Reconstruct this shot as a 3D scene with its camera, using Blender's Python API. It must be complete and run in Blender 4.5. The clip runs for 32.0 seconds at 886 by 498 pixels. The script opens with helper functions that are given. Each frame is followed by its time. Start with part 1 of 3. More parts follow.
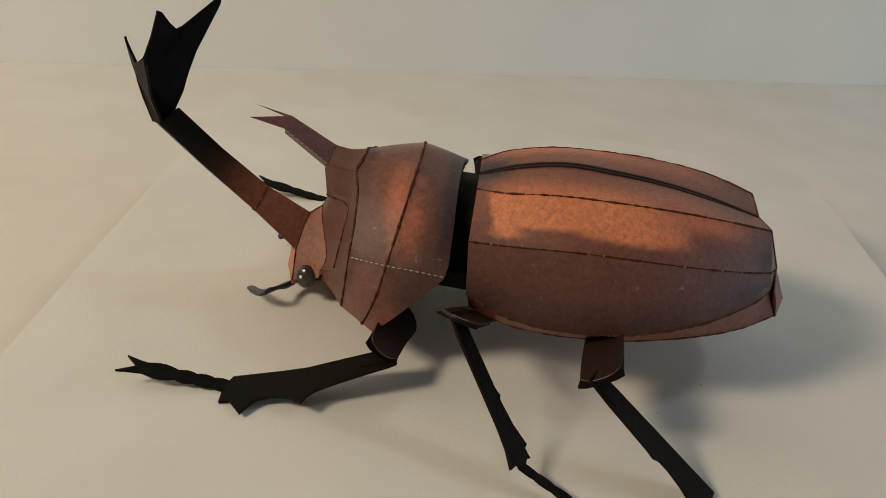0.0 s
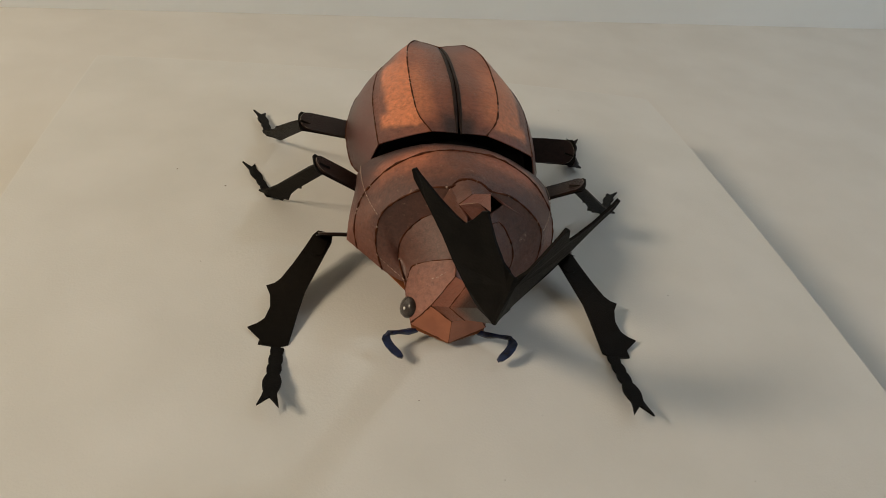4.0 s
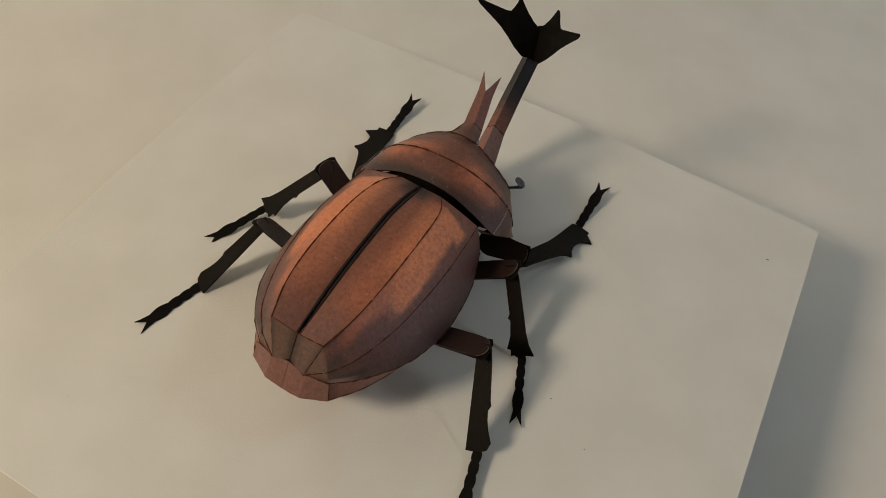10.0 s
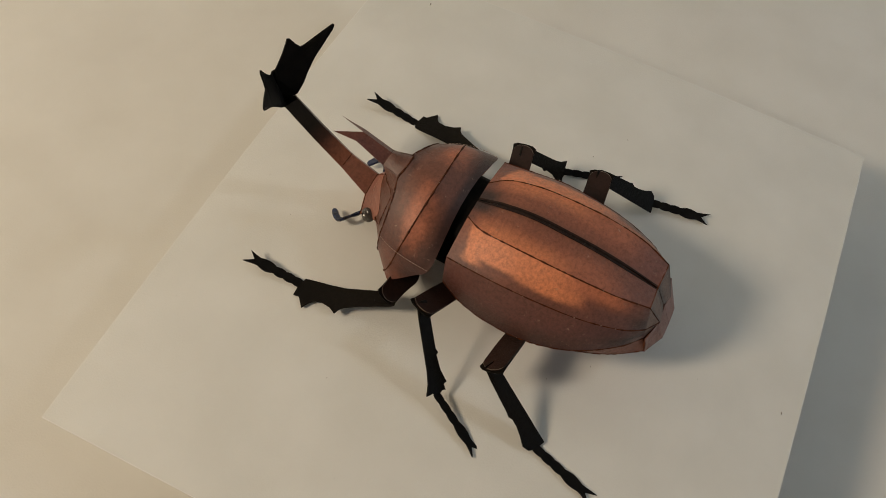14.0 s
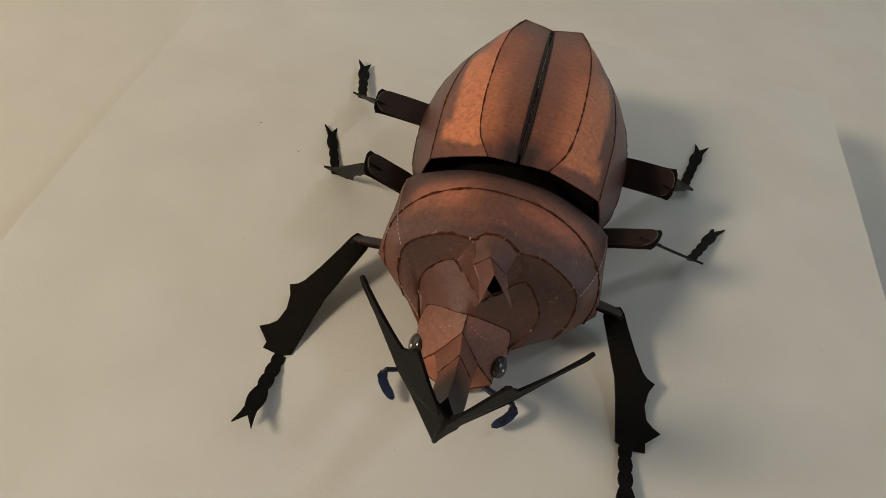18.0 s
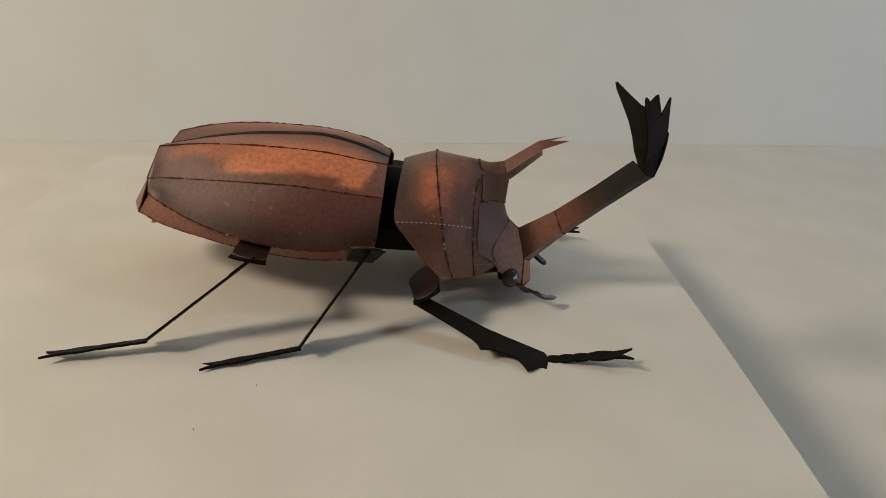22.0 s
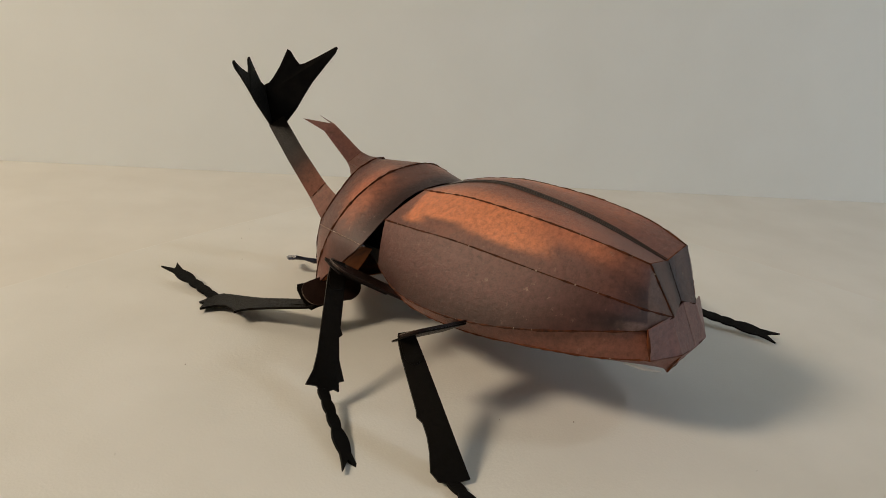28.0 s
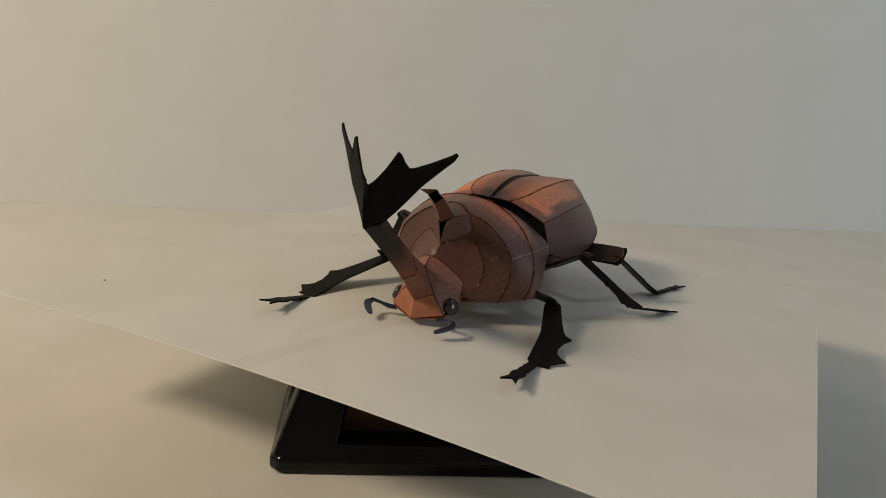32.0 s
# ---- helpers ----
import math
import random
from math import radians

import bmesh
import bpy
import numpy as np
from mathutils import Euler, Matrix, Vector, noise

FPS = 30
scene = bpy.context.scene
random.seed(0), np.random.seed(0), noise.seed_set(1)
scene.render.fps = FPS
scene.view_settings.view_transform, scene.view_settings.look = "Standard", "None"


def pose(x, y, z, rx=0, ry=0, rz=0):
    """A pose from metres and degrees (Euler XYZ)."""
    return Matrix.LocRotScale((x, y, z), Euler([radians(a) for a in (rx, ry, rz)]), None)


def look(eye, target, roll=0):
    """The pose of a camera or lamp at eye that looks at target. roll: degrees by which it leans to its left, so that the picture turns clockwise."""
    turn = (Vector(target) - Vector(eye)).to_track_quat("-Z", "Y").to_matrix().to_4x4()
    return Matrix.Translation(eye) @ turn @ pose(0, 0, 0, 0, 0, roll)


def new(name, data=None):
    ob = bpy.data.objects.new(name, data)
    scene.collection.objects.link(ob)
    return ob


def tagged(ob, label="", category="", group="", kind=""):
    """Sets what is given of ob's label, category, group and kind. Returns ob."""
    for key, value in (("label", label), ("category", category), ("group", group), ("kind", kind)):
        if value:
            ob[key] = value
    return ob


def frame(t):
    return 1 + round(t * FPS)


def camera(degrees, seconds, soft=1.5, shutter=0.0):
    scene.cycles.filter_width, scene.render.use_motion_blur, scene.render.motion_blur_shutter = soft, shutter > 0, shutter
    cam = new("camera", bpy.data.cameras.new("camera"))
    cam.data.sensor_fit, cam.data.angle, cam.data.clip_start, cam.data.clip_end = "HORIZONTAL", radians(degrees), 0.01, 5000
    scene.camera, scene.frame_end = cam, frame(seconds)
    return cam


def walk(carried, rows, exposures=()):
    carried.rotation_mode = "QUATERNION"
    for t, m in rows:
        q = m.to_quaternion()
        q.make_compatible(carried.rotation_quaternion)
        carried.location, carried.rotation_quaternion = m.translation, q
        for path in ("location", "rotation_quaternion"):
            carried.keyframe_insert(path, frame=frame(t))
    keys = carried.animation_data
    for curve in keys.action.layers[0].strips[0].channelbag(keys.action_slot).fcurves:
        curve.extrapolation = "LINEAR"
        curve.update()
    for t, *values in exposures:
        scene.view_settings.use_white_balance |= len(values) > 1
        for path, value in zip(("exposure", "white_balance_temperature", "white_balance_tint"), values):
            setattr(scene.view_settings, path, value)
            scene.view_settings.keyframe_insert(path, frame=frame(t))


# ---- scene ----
cam = camera(61.75, 32.0, soft=0.6)
PATH = [
    (0.0, -0.0485, -0.1440, 0.1315, 58.94, -5.40, -11.74),
    (0.5, -0.0441, -0.1439, 0.1309, 58.31, -5.28, -10.35),
    (1.0, -0.0431, -0.1414, 0.1298, 57.88, -4.76, -9.73),
    (1.5, -0.0427, -0.1445, 0.1350, 57.43, -4.95, -9.82),
    (2.0, -0.0395, -0.1476, 0.1382, 56.36, -5.37, -10.16),
    (2.5, -0.0384, -0.1477, 0.1380, 55.64, -5.54, -11.56),
    (3.0, -0.0355, -0.1516, 0.1448, 55.21, -6.12, -13.18),
    (3.5, -0.0354, -0.1539, 0.1472, 54.81, -6.65, -14.70),
    (5.5, -0.0285, -0.1391, 0.1718, 46.23, -7.07, -13.96),
    (6.0, -0.0298, -0.1321, 0.1745, 45.59, -7.09, -13.83),
    (6.5, -0.0304, -0.1263, 0.1802, 44.65, -6.79, -14.38),
    (7.0, -0.0306, -0.1211, 0.1839, 43.56, -6.01, -14.46),
    (7.5, -0.0306, -0.1148, 0.1900, 42.71, -5.25, -14.52),
    (8.0, -0.0308, -0.1098, 0.1951, 41.35, -5.24, -14.47),
    (8.5, -0.0320, -0.1069, 0.1997, 40.26, -5.47, -13.83),
    (9.0, -0.0377, -0.1118, 0.2086, 38.73, -5.82, -11.99),
    (9.5, -0.0420, -0.1133, 0.2179, 37.41, -5.77, -11.73),
    (10.0, -0.0465, -0.1147, 0.2244, 36.08, -5.74, -10.91),
    (10.5, -0.0478, -0.1192, 0.2315, 34.76, -5.33, -10.02),
    (11.0, -0.0463, -0.1223, 0.2420, 34.07, -4.64, -9.24),
    (11.5, -0.0484, -0.1252, 0.2499, 34.01, -4.53, -8.19),
    (12.0, -0.0531, -0.1334, 0.2513, 33.09, -4.32, -6.88),
    (12.5, -0.0529, -0.1337, 0.2498, 32.38, -4.32, -6.36),
    (13.0, -0.0503, -0.1331, 0.2486, 31.70, -4.52, -5.20),
    (13.5, -0.0472, -0.1308, 0.2437, 31.14, -4.17, -4.92),
    (14.0, -0.0459, -0.1301, 0.2422, 30.53, -4.06, -5.19),
    (14.5, -0.0484, -0.1301, 0.2429, 30.26, -4.07, -5.04),
    (15.0, -0.0474, -0.1297, 0.2418, 30.28, -3.70, -4.94),
    (15.5, -0.0455, -0.1302, 0.2370, 30.77, -3.81, -5.22),
    (17.5, -0.0296, -0.1174, 0.1823, 37.13, -5.26, -9.91),
    (18.0, -0.0314, -0.1187, 0.1736, 40.90, -5.45, -11.07),
    (18.5, -0.0304, -0.1208, 0.1654, 43.89, -5.66, -12.33),
    (19.0, -0.0288, -0.1246, 0.1560, 46.43, -5.43, -13.20),
    (19.5, -0.0266, -0.1268, 0.1482, 50.51, -5.61, -12.38),
    (20.0, -0.0308, -0.1292, 0.1399, 53.75, -5.75, -14.09),
    (20.5, -0.0284, -0.1339, 0.1365, 57.35, -5.99, -14.63),
    (21.0, -0.0275, -0.1402, 0.1350, 60.73, -5.84, -14.91),
    (21.5, -0.0293, -0.1507, 0.1322, 63.50, -5.55, -15.24),
    (22.0, -0.0317, -0.1581, 0.1274, 65.49, -5.03, -15.54),
    (22.5, -0.0322, -0.1567, 0.1210, 67.51, -4.62, -15.37),
    (23.0, -0.0333, -0.1570, 0.1169, 68.87, -4.48, -14.69),
    (23.5, -0.0352, -0.1591, 0.1167, 68.87, -4.44, -13.66),
    (24.0, -0.0366, -0.1609, 0.1158, 68.88, -4.42, -12.68),
    (24.5, -0.0369, -0.1630, 0.1160, 69.04, -4.47, -11.98),
    (25.0, -0.0433, -0.1633, 0.1133, 69.74, -4.35, -11.40),
    (25.5, -0.0425, -0.1661, 0.1112, 69.70, -4.39, -10.28),
    (27.5, -0.0364, -0.1671, 0.1109, 69.49, -4.40, -7.40),
    (28.0, -0.0408, -0.1721, 0.1135, 70.13, -4.74, -7.22),
    (28.5, -0.0456, -0.1788, 0.1139, 70.57, -4.28, -6.93),
    (29.0, -0.0467, -0.1917, 0.1111, 71.78, -4.44, -7.58),
    (29.5, -0.0464, -0.2078, 0.1107, 72.99, -4.16, -8.29),
    (30.0, -0.0452, -0.2240, 0.1127, 73.68, -4.19, -8.54),
    (30.5, -0.0452, -0.2325, 0.1139, 74.15, -4.16, -8.93),
    (31.0, -0.0454, -0.2343, 0.1143, 74.39, -4.36, -9.49),
    (31.5, -0.0460, -0.2348, 0.1141, 74.55, -4.57, -10.09),
    (32.0, -0.0480, -0.2345, 0.1140, 74.73, -4.47, -10.73),
]

walk(cam, [(t, pose(x, y, z, rx, ry, rz)) for t, x, y, z, rx, ry, rz in PATH],
     exposures=[(0, 0.03), (3, 0.02), (6, -0.02), (9, -0.09), (11, -0.08), (13, -0.03), (15, -0.04), (19, -0.04), (21, 0.04), (23, 0.07), (25, 0.06), (28, 0.10), (29, -0.14), (31, -0.10), (32, -0.10)])

# ---- light ----
FLOOR_DROP = 0.0386          # height of the turning sheet's axis point over the table
WALL_Y = 0.2578
world = bpy.data.worlds.new("world")
scene.world = world
world.use_nodes = True
world.node_tree.nodes["Background"].inputs["Color"].default_value = (0.9, 0.95, 1.0, 1)
world.node_tree.nodes["Background"].inputs["Strength"].default_value = 0.022


def area_lamp(name, eye, target, size, power, colour):
    data = bpy.data.lights.new(name, "AREA")
    data.shape, data.size, data.energy, data.color = "DISK", size, power, colour
    ob = new(name, data)
    ob.matrix_world = look(eye, target)
    return ob


area_lamp("desk_lamp_light", (-0.78, -0.126, 0.645), (0, 0, 0.05), 0.21, 5.35, (1.0, 0.81, 0.60))
area_lamp("window_light", (0.92, -0.34, 0.30), (0, 0.14, 0.08), 0.50, 3.6, (0.67, 0.83, 1.0))
area_lamp("room_lamp_light", (0.60, 0.02, 0.72), (0, 0, 0.03), 0.08, 0.56, (0.85, 0.93, 1.0))

# ---- materials ----


def material(name, base, rough=0.6, second=None, scale=60.0, mix=0.5, bump=0.0, bump_scale=400.0, spec=0.4, metal=0.0, coat=0.0):
    m = bpy.data.materials.new(name)
    m.use_nodes = True
    nt = m.node_tree
    b = nt.nodes["Principled BSDF"]
    b.inputs["Roughness"].default_value = rough
    b.inputs["Specular IOR Level"].default_value = spec
    b.inputs["Metallic"].default_value = metal
    b.inputs["Coat Weight"].default_value = coat
    tc = nt.nodes.new("ShaderNodeTexCoord")
    n = nt.nodes.new("ShaderNodeTexNoise")
    n.inputs["Scale"].default_value = scale
    n.inputs["Detail"].default_value = 6
    nt.links.new(tc.outputs["Object"], n.inputs["Vector"])
    r = nt.nodes.new("ShaderNodeValToRGB")
    r.color_ramp.elements[0].position, r.color_ramp.elements[1].position = 0.35, 0.65
    second = second or tuple(c * 0.85 for c in base)
    r.color_ramp.elements[0].color = (*base, 1)
    r.color_ramp.elements[1].color = (*[a + (c - a) * mix for a, c in zip(base, second)], 1)
    nt.links.new(n.outputs["Fac"], r.inputs["Fac"])
    nt.links.new(r.outputs["Color"], b.inputs["Base Color"])
    if bump:
        n2 = nt.nodes.new("ShaderNodeTexNoise")
        n2.inputs["Scale"].default_value = bump_scale
        n2.inputs["Detail"].default_value = 8
        nt.links.new(tc.outputs["Object"], n2.inputs["Vector"])
        bp = nt.nodes.new("ShaderNodeBump")
        bp.inputs["Strength"].default_value = bump
        bp.inputs["Distance"].default_value = 0.0004
        nt.links.new(n2.outputs["Fac"], bp.inputs["Height"])
        nt.links.new(bp.outputs["Normal"], b.inputs["Normal"])
    return m


PAPER = material("white_paper", (0.735, 0.733, 0.69), 0.75, (0.675, 0.672, 0.625), 38, 0.8, 0.16, 1900)
TABLE = material("table_paper", (0.745, 0.732, 0.68), 0.7, (0.69, 0.672, 0.615), 28, 0.8, 0.14, 1500)
ROOM = material("room_wall_paint", (0.28, 0.272, 0.264), 0.8, (0.25, 0.242, 0.235), 5, 0.6)
WALL = material("wall_paper", (0.875, 0.905, 0.89), 0.8, (0.84, 0.865, 0.845), 22, 0.6, 0.15, 300)
BLACK = material("black_card", (0.004, 0.0036, 0.0033), 0.6, (0.008, 0.007, 0.006), 300, 0.8, 0.3, 2500, spec=0.08)
INSIDE = material("inside_card", (0.32, 0.105, 0.032), 0.6, (0.05, 0.02, 0.01), 150, 0.8)
SNOUT = material("salmon_print", (0.44, 0.17, 0.095), 0.45, (0.34, 0.13, 0.075), 260, 0.8, 0.2, 1800)
INK = material("black_ink", (0.012, 0.007, 0.006), 0.55, (0.028, 0.014, 0.010), 500, 0.7, spec=0.2)
RUSTLINE = material("rust_crease_ink", (0.16, 0.045, 0.015), 0.7, (0.05, 0.018, 0.010), 500, 0.8, spec=0.15)
# lighter than the sheet: the lamp's highlight on its edge, put into the colour
LIT_EDGE = material("lit_cut_paper_edge", (0.86, 0.855, 0.83), 0.7)
RAW = material("raw_paper_edge", (0.70, 0.66, 0.60), 0.8)
FLECK = material("bare_fold_paper", (0.46, 0.36, 0.29), 0.8, (0.22, 0.14, 0.10), 900, 0.9)
RAW_DULL = material("worn_card_edge", (0.30, 0.25, 0.20), 0.8, (0.08, 0.06, 0.05), 900, 0.9)
LINE = material("crease_ink", (0.032, 0.011, 0.006), 0.7, (0.15, 0.048, 0.021), 900, 0.7, spec=0.15)
STITCH = material("stitch_print", (0.54, 0.43, 0.35), 0.7, (0.36, 0.25, 0.19), 700, 0.9)
EYE = material("eye_gloss", (0.030, 0.024, 0.022), 0.22, (0.06, 0.05, 0.045), 700, 0.8, coat=0.35)
GLINT = material("eye_dot", (0.85, 0.85, 0.82), 0.4)
CLUB = material("blue_black_print", (0.022, 0.034, 0.085), 0.22, (0.006, 0.007, 0.012), 500, 0.8, 0.2, 1500, spec=0.6)
PLASTIC = material("black_plastic", (0.003, 0.003, 0.0033), 0.10, (0.005, 0.005, 0.005), 80, 0.7, 0.03, 600, spec=0.3)
BASE_PANEL = material("base_panel", (0.085, 0.040, 0.012), 0.5, (0.06, 0.03, 0.01), 60, 0.7)
SPECK = material("speck_dust", (0.22, 0.18, 0.14), 0.8)


def printed(name, across, along=None, rough=0.37, wobble=0.13, gloss=0.48, patches=(), worn=True):
    """Printed card: colours across the panel (u), with a second ink laid along it (v: position, cover), blotched edges and fine grain."""
    m = bpy.data.materials.new(name)
    m.use_nodes = True
    nt = m.node_tree
    new_node = nt.nodes.new
    link = nt.links.new
    b = nt.nodes["Principled BSDF"]
    b.inputs["Roughness"].default_value = rough
    b.inputs["Specular IOR Level"].default_value = gloss
    uv = new_node("ShaderNodeUVMap")
    uv.uv_map = "uv"
    tc = new_node("ShaderNodeTexCoord")
    sep = new_node("ShaderNodeSeparateXYZ")
    link(uv.outputs["UV"], sep.inputs["Vector"])

    def noisy(socket, scale, amount):
        n = new_node("ShaderNodeTexNoise")
        n.inputs["Scale"].default_value, n.inputs["Detail"].default_value, n.inputs["Roughness"].default_value = scale, 5, 0.65
        link(tc.outputs["Object"], n.inputs["Vector"])
        k = new_node("ShaderNodeMath")
        k.operation = "MULTIPLY_ADD"
        k.inputs[1].default_value = amount
        link(n.outputs["Fac"], k.inputs[0])
        link(socket, k.inputs[2])
        o = new_node("ShaderNodeMath")
        o.operation = "SUBTRACT"
        o.inputs[1].default_value = amount * 0.5
        link(k.outputs[0], o.inputs[0])
        return o.outputs[0]

    def ramp(stops, socket):
        r = new_node("ShaderNodeValToRGB")
        e = r.color_ramp.elements
        while len(e) < len(stops):
            e.new(0.5)
        for q, (p, c) in zip(e, stops):
            q.position = p
            q.color = (*c, 1) if isinstance(c, tuple) else (c, c, c, 1)
        link(socket, r.inputs["Fac"])
        return r.outputs["Color"]

    colour = ramp(across, noisy(sep.outputs["X"], 110, wobble * 2))
    if along:
        ink, stops = along
        mix = new_node("ShaderNodeMix")
        mix.data_type = "RGBA"
        link(ramp(stops, noisy(sep.outputs["Y"], 130, wobble * 2)), mix.inputs["Factor"])
        link(colour, mix.inputs["A"])
        mix.inputs["B"].default_value = (*ink, 1)
        colour = mix.outputs["Result"]
    if patches:
        pu, pv = noisy(sep.outputs["X"], 150, 0.24), noisy(sep.outputs["Y"], 110, 0.13)
    for ink, u0, u1, v0, v1, su, sv in patches:
        cover, along_v = None, sep.outputs["Y"] if sv < 0.015 else pv
        for socket, edge, soft, rise in ((pu, u0, su, 1), (pu, u1, su, 0), (along_v, v0, sv, 1), (along_v, v1, sv, 0)):
            r = new_node("ShaderNodeMapRange")
            r.interpolation_type = "SMOOTHSTEP"
            r.inputs["From Min"].default_value, r.inputs["From Max"].default_value = edge - soft, edge + soft
            r.inputs["To Min"].default_value, r.inputs["To Max"].default_value = 1 - rise, rise
            link(socket, r.inputs["Value"])
            if cover is None:
                cover = r.outputs["Result"]
            else:
                k = new_node("ShaderNodeMath")
                k.operation = "MULTIPLY"
                link(cover, k.inputs[0])
                link(r.outputs["Result"], k.inputs[1])
                cover = k.outputs[0]
        mix = new_node("ShaderNodeMix")
        mix.data_type = "RGBA"
        link(cover, mix.inputs["Factor"])
        link(colour, mix.inputs["A"])
        mix.inputs["B"].default_value = (*ink, 1)
        colour = mix.outputs["Result"]
    grain = new_node("ShaderNodeTexNoise")
    grain.inputs["Scale"].default_value, grain.inputs["Detail"].default_value, grain.inputs["Roughness"].default_value = 900, 6, 0.8
    link(tc.outputs["Object"], grain.inputs["Vector"])
    g = ramp([(0.26, (0.48, 0.40, 0.38)), (0.50, (0.98, 0.835, 0.81)), (0.76, (1.40, 1.19, 1.14))], grain.outputs["Fac"])
    mul = new_node("ShaderNodeMix")
    mul.data_type, mul.blend_type = "RGBA", "MULTIPLY"
    mul.inputs["Factor"].default_value = 1
    link(colour, mul.inputs["A"])
    link(g, mul.inputs["B"])
    wear = new_node("ShaderNodeTexNoise")
    wear.inputs["Scale"].default_value, wear.inputs["Detail"].default_value, wear.inputs["Roughness"].default_value = 520, 7, 0.75
    link(tc.outputs["Object"], wear.inputs["Vector"])
    rub = new_node("ShaderNodeMix")
    rub.data_type = "RGBA"
    link(ramp([(0.61, 0.0), (0.70, 0.50)], wear.outputs["Fac"]), rub.inputs["Factor"])
    link(mul.outputs["Result"], rub.inputs["A"])
    rub.inputs["B"].default_value = (0.42, 0.27, 0.19, 1)
    link((rub if worn else mul).outputs["Result"], b.inputs["Base Color"])
    bp = new_node("ShaderNodeBump")
    bp.inputs["Strength"].default_value, bp.inputs["Distance"].default_value = 0.55, 0.0003
    link(grain.outputs["Fac"], bp.inputs["Height"])
    link(bp.outputs["Normal"], b.inputs["Normal"])
    return m


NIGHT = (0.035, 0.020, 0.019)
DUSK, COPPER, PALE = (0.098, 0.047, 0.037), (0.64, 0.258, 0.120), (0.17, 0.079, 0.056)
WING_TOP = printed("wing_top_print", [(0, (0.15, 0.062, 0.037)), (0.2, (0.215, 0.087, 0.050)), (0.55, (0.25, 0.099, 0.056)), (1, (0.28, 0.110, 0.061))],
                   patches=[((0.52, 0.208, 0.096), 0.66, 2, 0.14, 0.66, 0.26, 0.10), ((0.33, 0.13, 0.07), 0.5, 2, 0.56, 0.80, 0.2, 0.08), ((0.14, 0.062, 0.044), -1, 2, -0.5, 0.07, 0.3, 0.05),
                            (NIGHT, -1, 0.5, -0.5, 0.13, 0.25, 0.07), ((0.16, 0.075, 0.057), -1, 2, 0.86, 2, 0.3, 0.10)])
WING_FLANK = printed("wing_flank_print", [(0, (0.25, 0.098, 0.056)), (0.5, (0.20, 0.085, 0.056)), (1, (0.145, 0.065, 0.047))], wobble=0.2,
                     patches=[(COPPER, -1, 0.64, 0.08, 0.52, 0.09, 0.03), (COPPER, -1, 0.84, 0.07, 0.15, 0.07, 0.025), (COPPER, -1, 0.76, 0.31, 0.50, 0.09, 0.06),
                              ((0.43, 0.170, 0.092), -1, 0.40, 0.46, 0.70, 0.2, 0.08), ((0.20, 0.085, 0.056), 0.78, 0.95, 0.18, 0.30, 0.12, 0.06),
                              ((0.140, 0.072, 0.062), 0.42, 2, 0.54, 2, 0.25, 0.12), ((0.150, 0.078, 0.066), -1, 2, 0.71, 2, 0.3, 0.07), ((0.062, 0.036, 0.034), 0.50, 2, 0.71, 2, 0.2, 0.04), ((0.165, 0.106, 0.080), -1, 2, 0.80, 2, 0.1, 0.012)])
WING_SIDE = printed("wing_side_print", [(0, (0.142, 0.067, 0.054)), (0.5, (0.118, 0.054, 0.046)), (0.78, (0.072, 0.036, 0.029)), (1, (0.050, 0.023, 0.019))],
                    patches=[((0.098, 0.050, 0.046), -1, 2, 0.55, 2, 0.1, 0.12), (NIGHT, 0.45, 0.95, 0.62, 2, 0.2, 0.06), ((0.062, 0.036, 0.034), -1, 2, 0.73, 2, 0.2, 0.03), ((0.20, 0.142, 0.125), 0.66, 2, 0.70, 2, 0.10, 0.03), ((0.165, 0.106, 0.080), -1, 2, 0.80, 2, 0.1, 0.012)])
BELLY = printed("belly_print", [(0, (0.25, 0.112, 0.080)), (1, (0.21, 0.092, 0.064))], ((0.20, 0.09, 0.062), [(0, 0.6), (0.5, 0.4), (1, 0.0)]))
TAIL = printed("tail_print", [(0, (0.225, 0.115, 0.093)), (1, (0.20, 0.10, 0.079))], None, gloss=0.6)
FACET = printed("end_facet_print", [(0, (0.036, 0.021, 0.016)), (0.22, (0.070, 0.042, 0.031)), (0.38, (0.112, 0.068, 0.049)), (0.8, (0.130, 0.079, 0.057)), (1, (0.065, 0.038, 0.028))], None, wobble=0.06, gloss=0.6)
SHIELD_REAR = printed("shield_rear_print", [(0, PALE), (0.10, PALE), (0.22, DUSK), (0.34, (0.135, 0.060, 0.040)), (0.66, (0.135, 0.060, 0.040)), (0.78, DUSK), (0.90, PALE), (1, PALE)],
                      patches=[((0.46, 0.175, 0.092), 0.31, 0.40, 0.60, 1.4, 0.07, 0.2), ((0.46, 0.175, 0.092), 0.60, 0.69, 0.60, 1.4, 0.07, 0.2), ((0.042, 0.021, 0.018), 0.14, 0.86, -1, 0.30, 0.08, 0.16), ((0.075, 0.038, 0.032), 0.14, 0.30, -1, 0.6, 0.05, 0.2), ((0.075, 0.038, 0.032), 0.70, 0.86, -1, 0.6, 0.05, 0.2)])
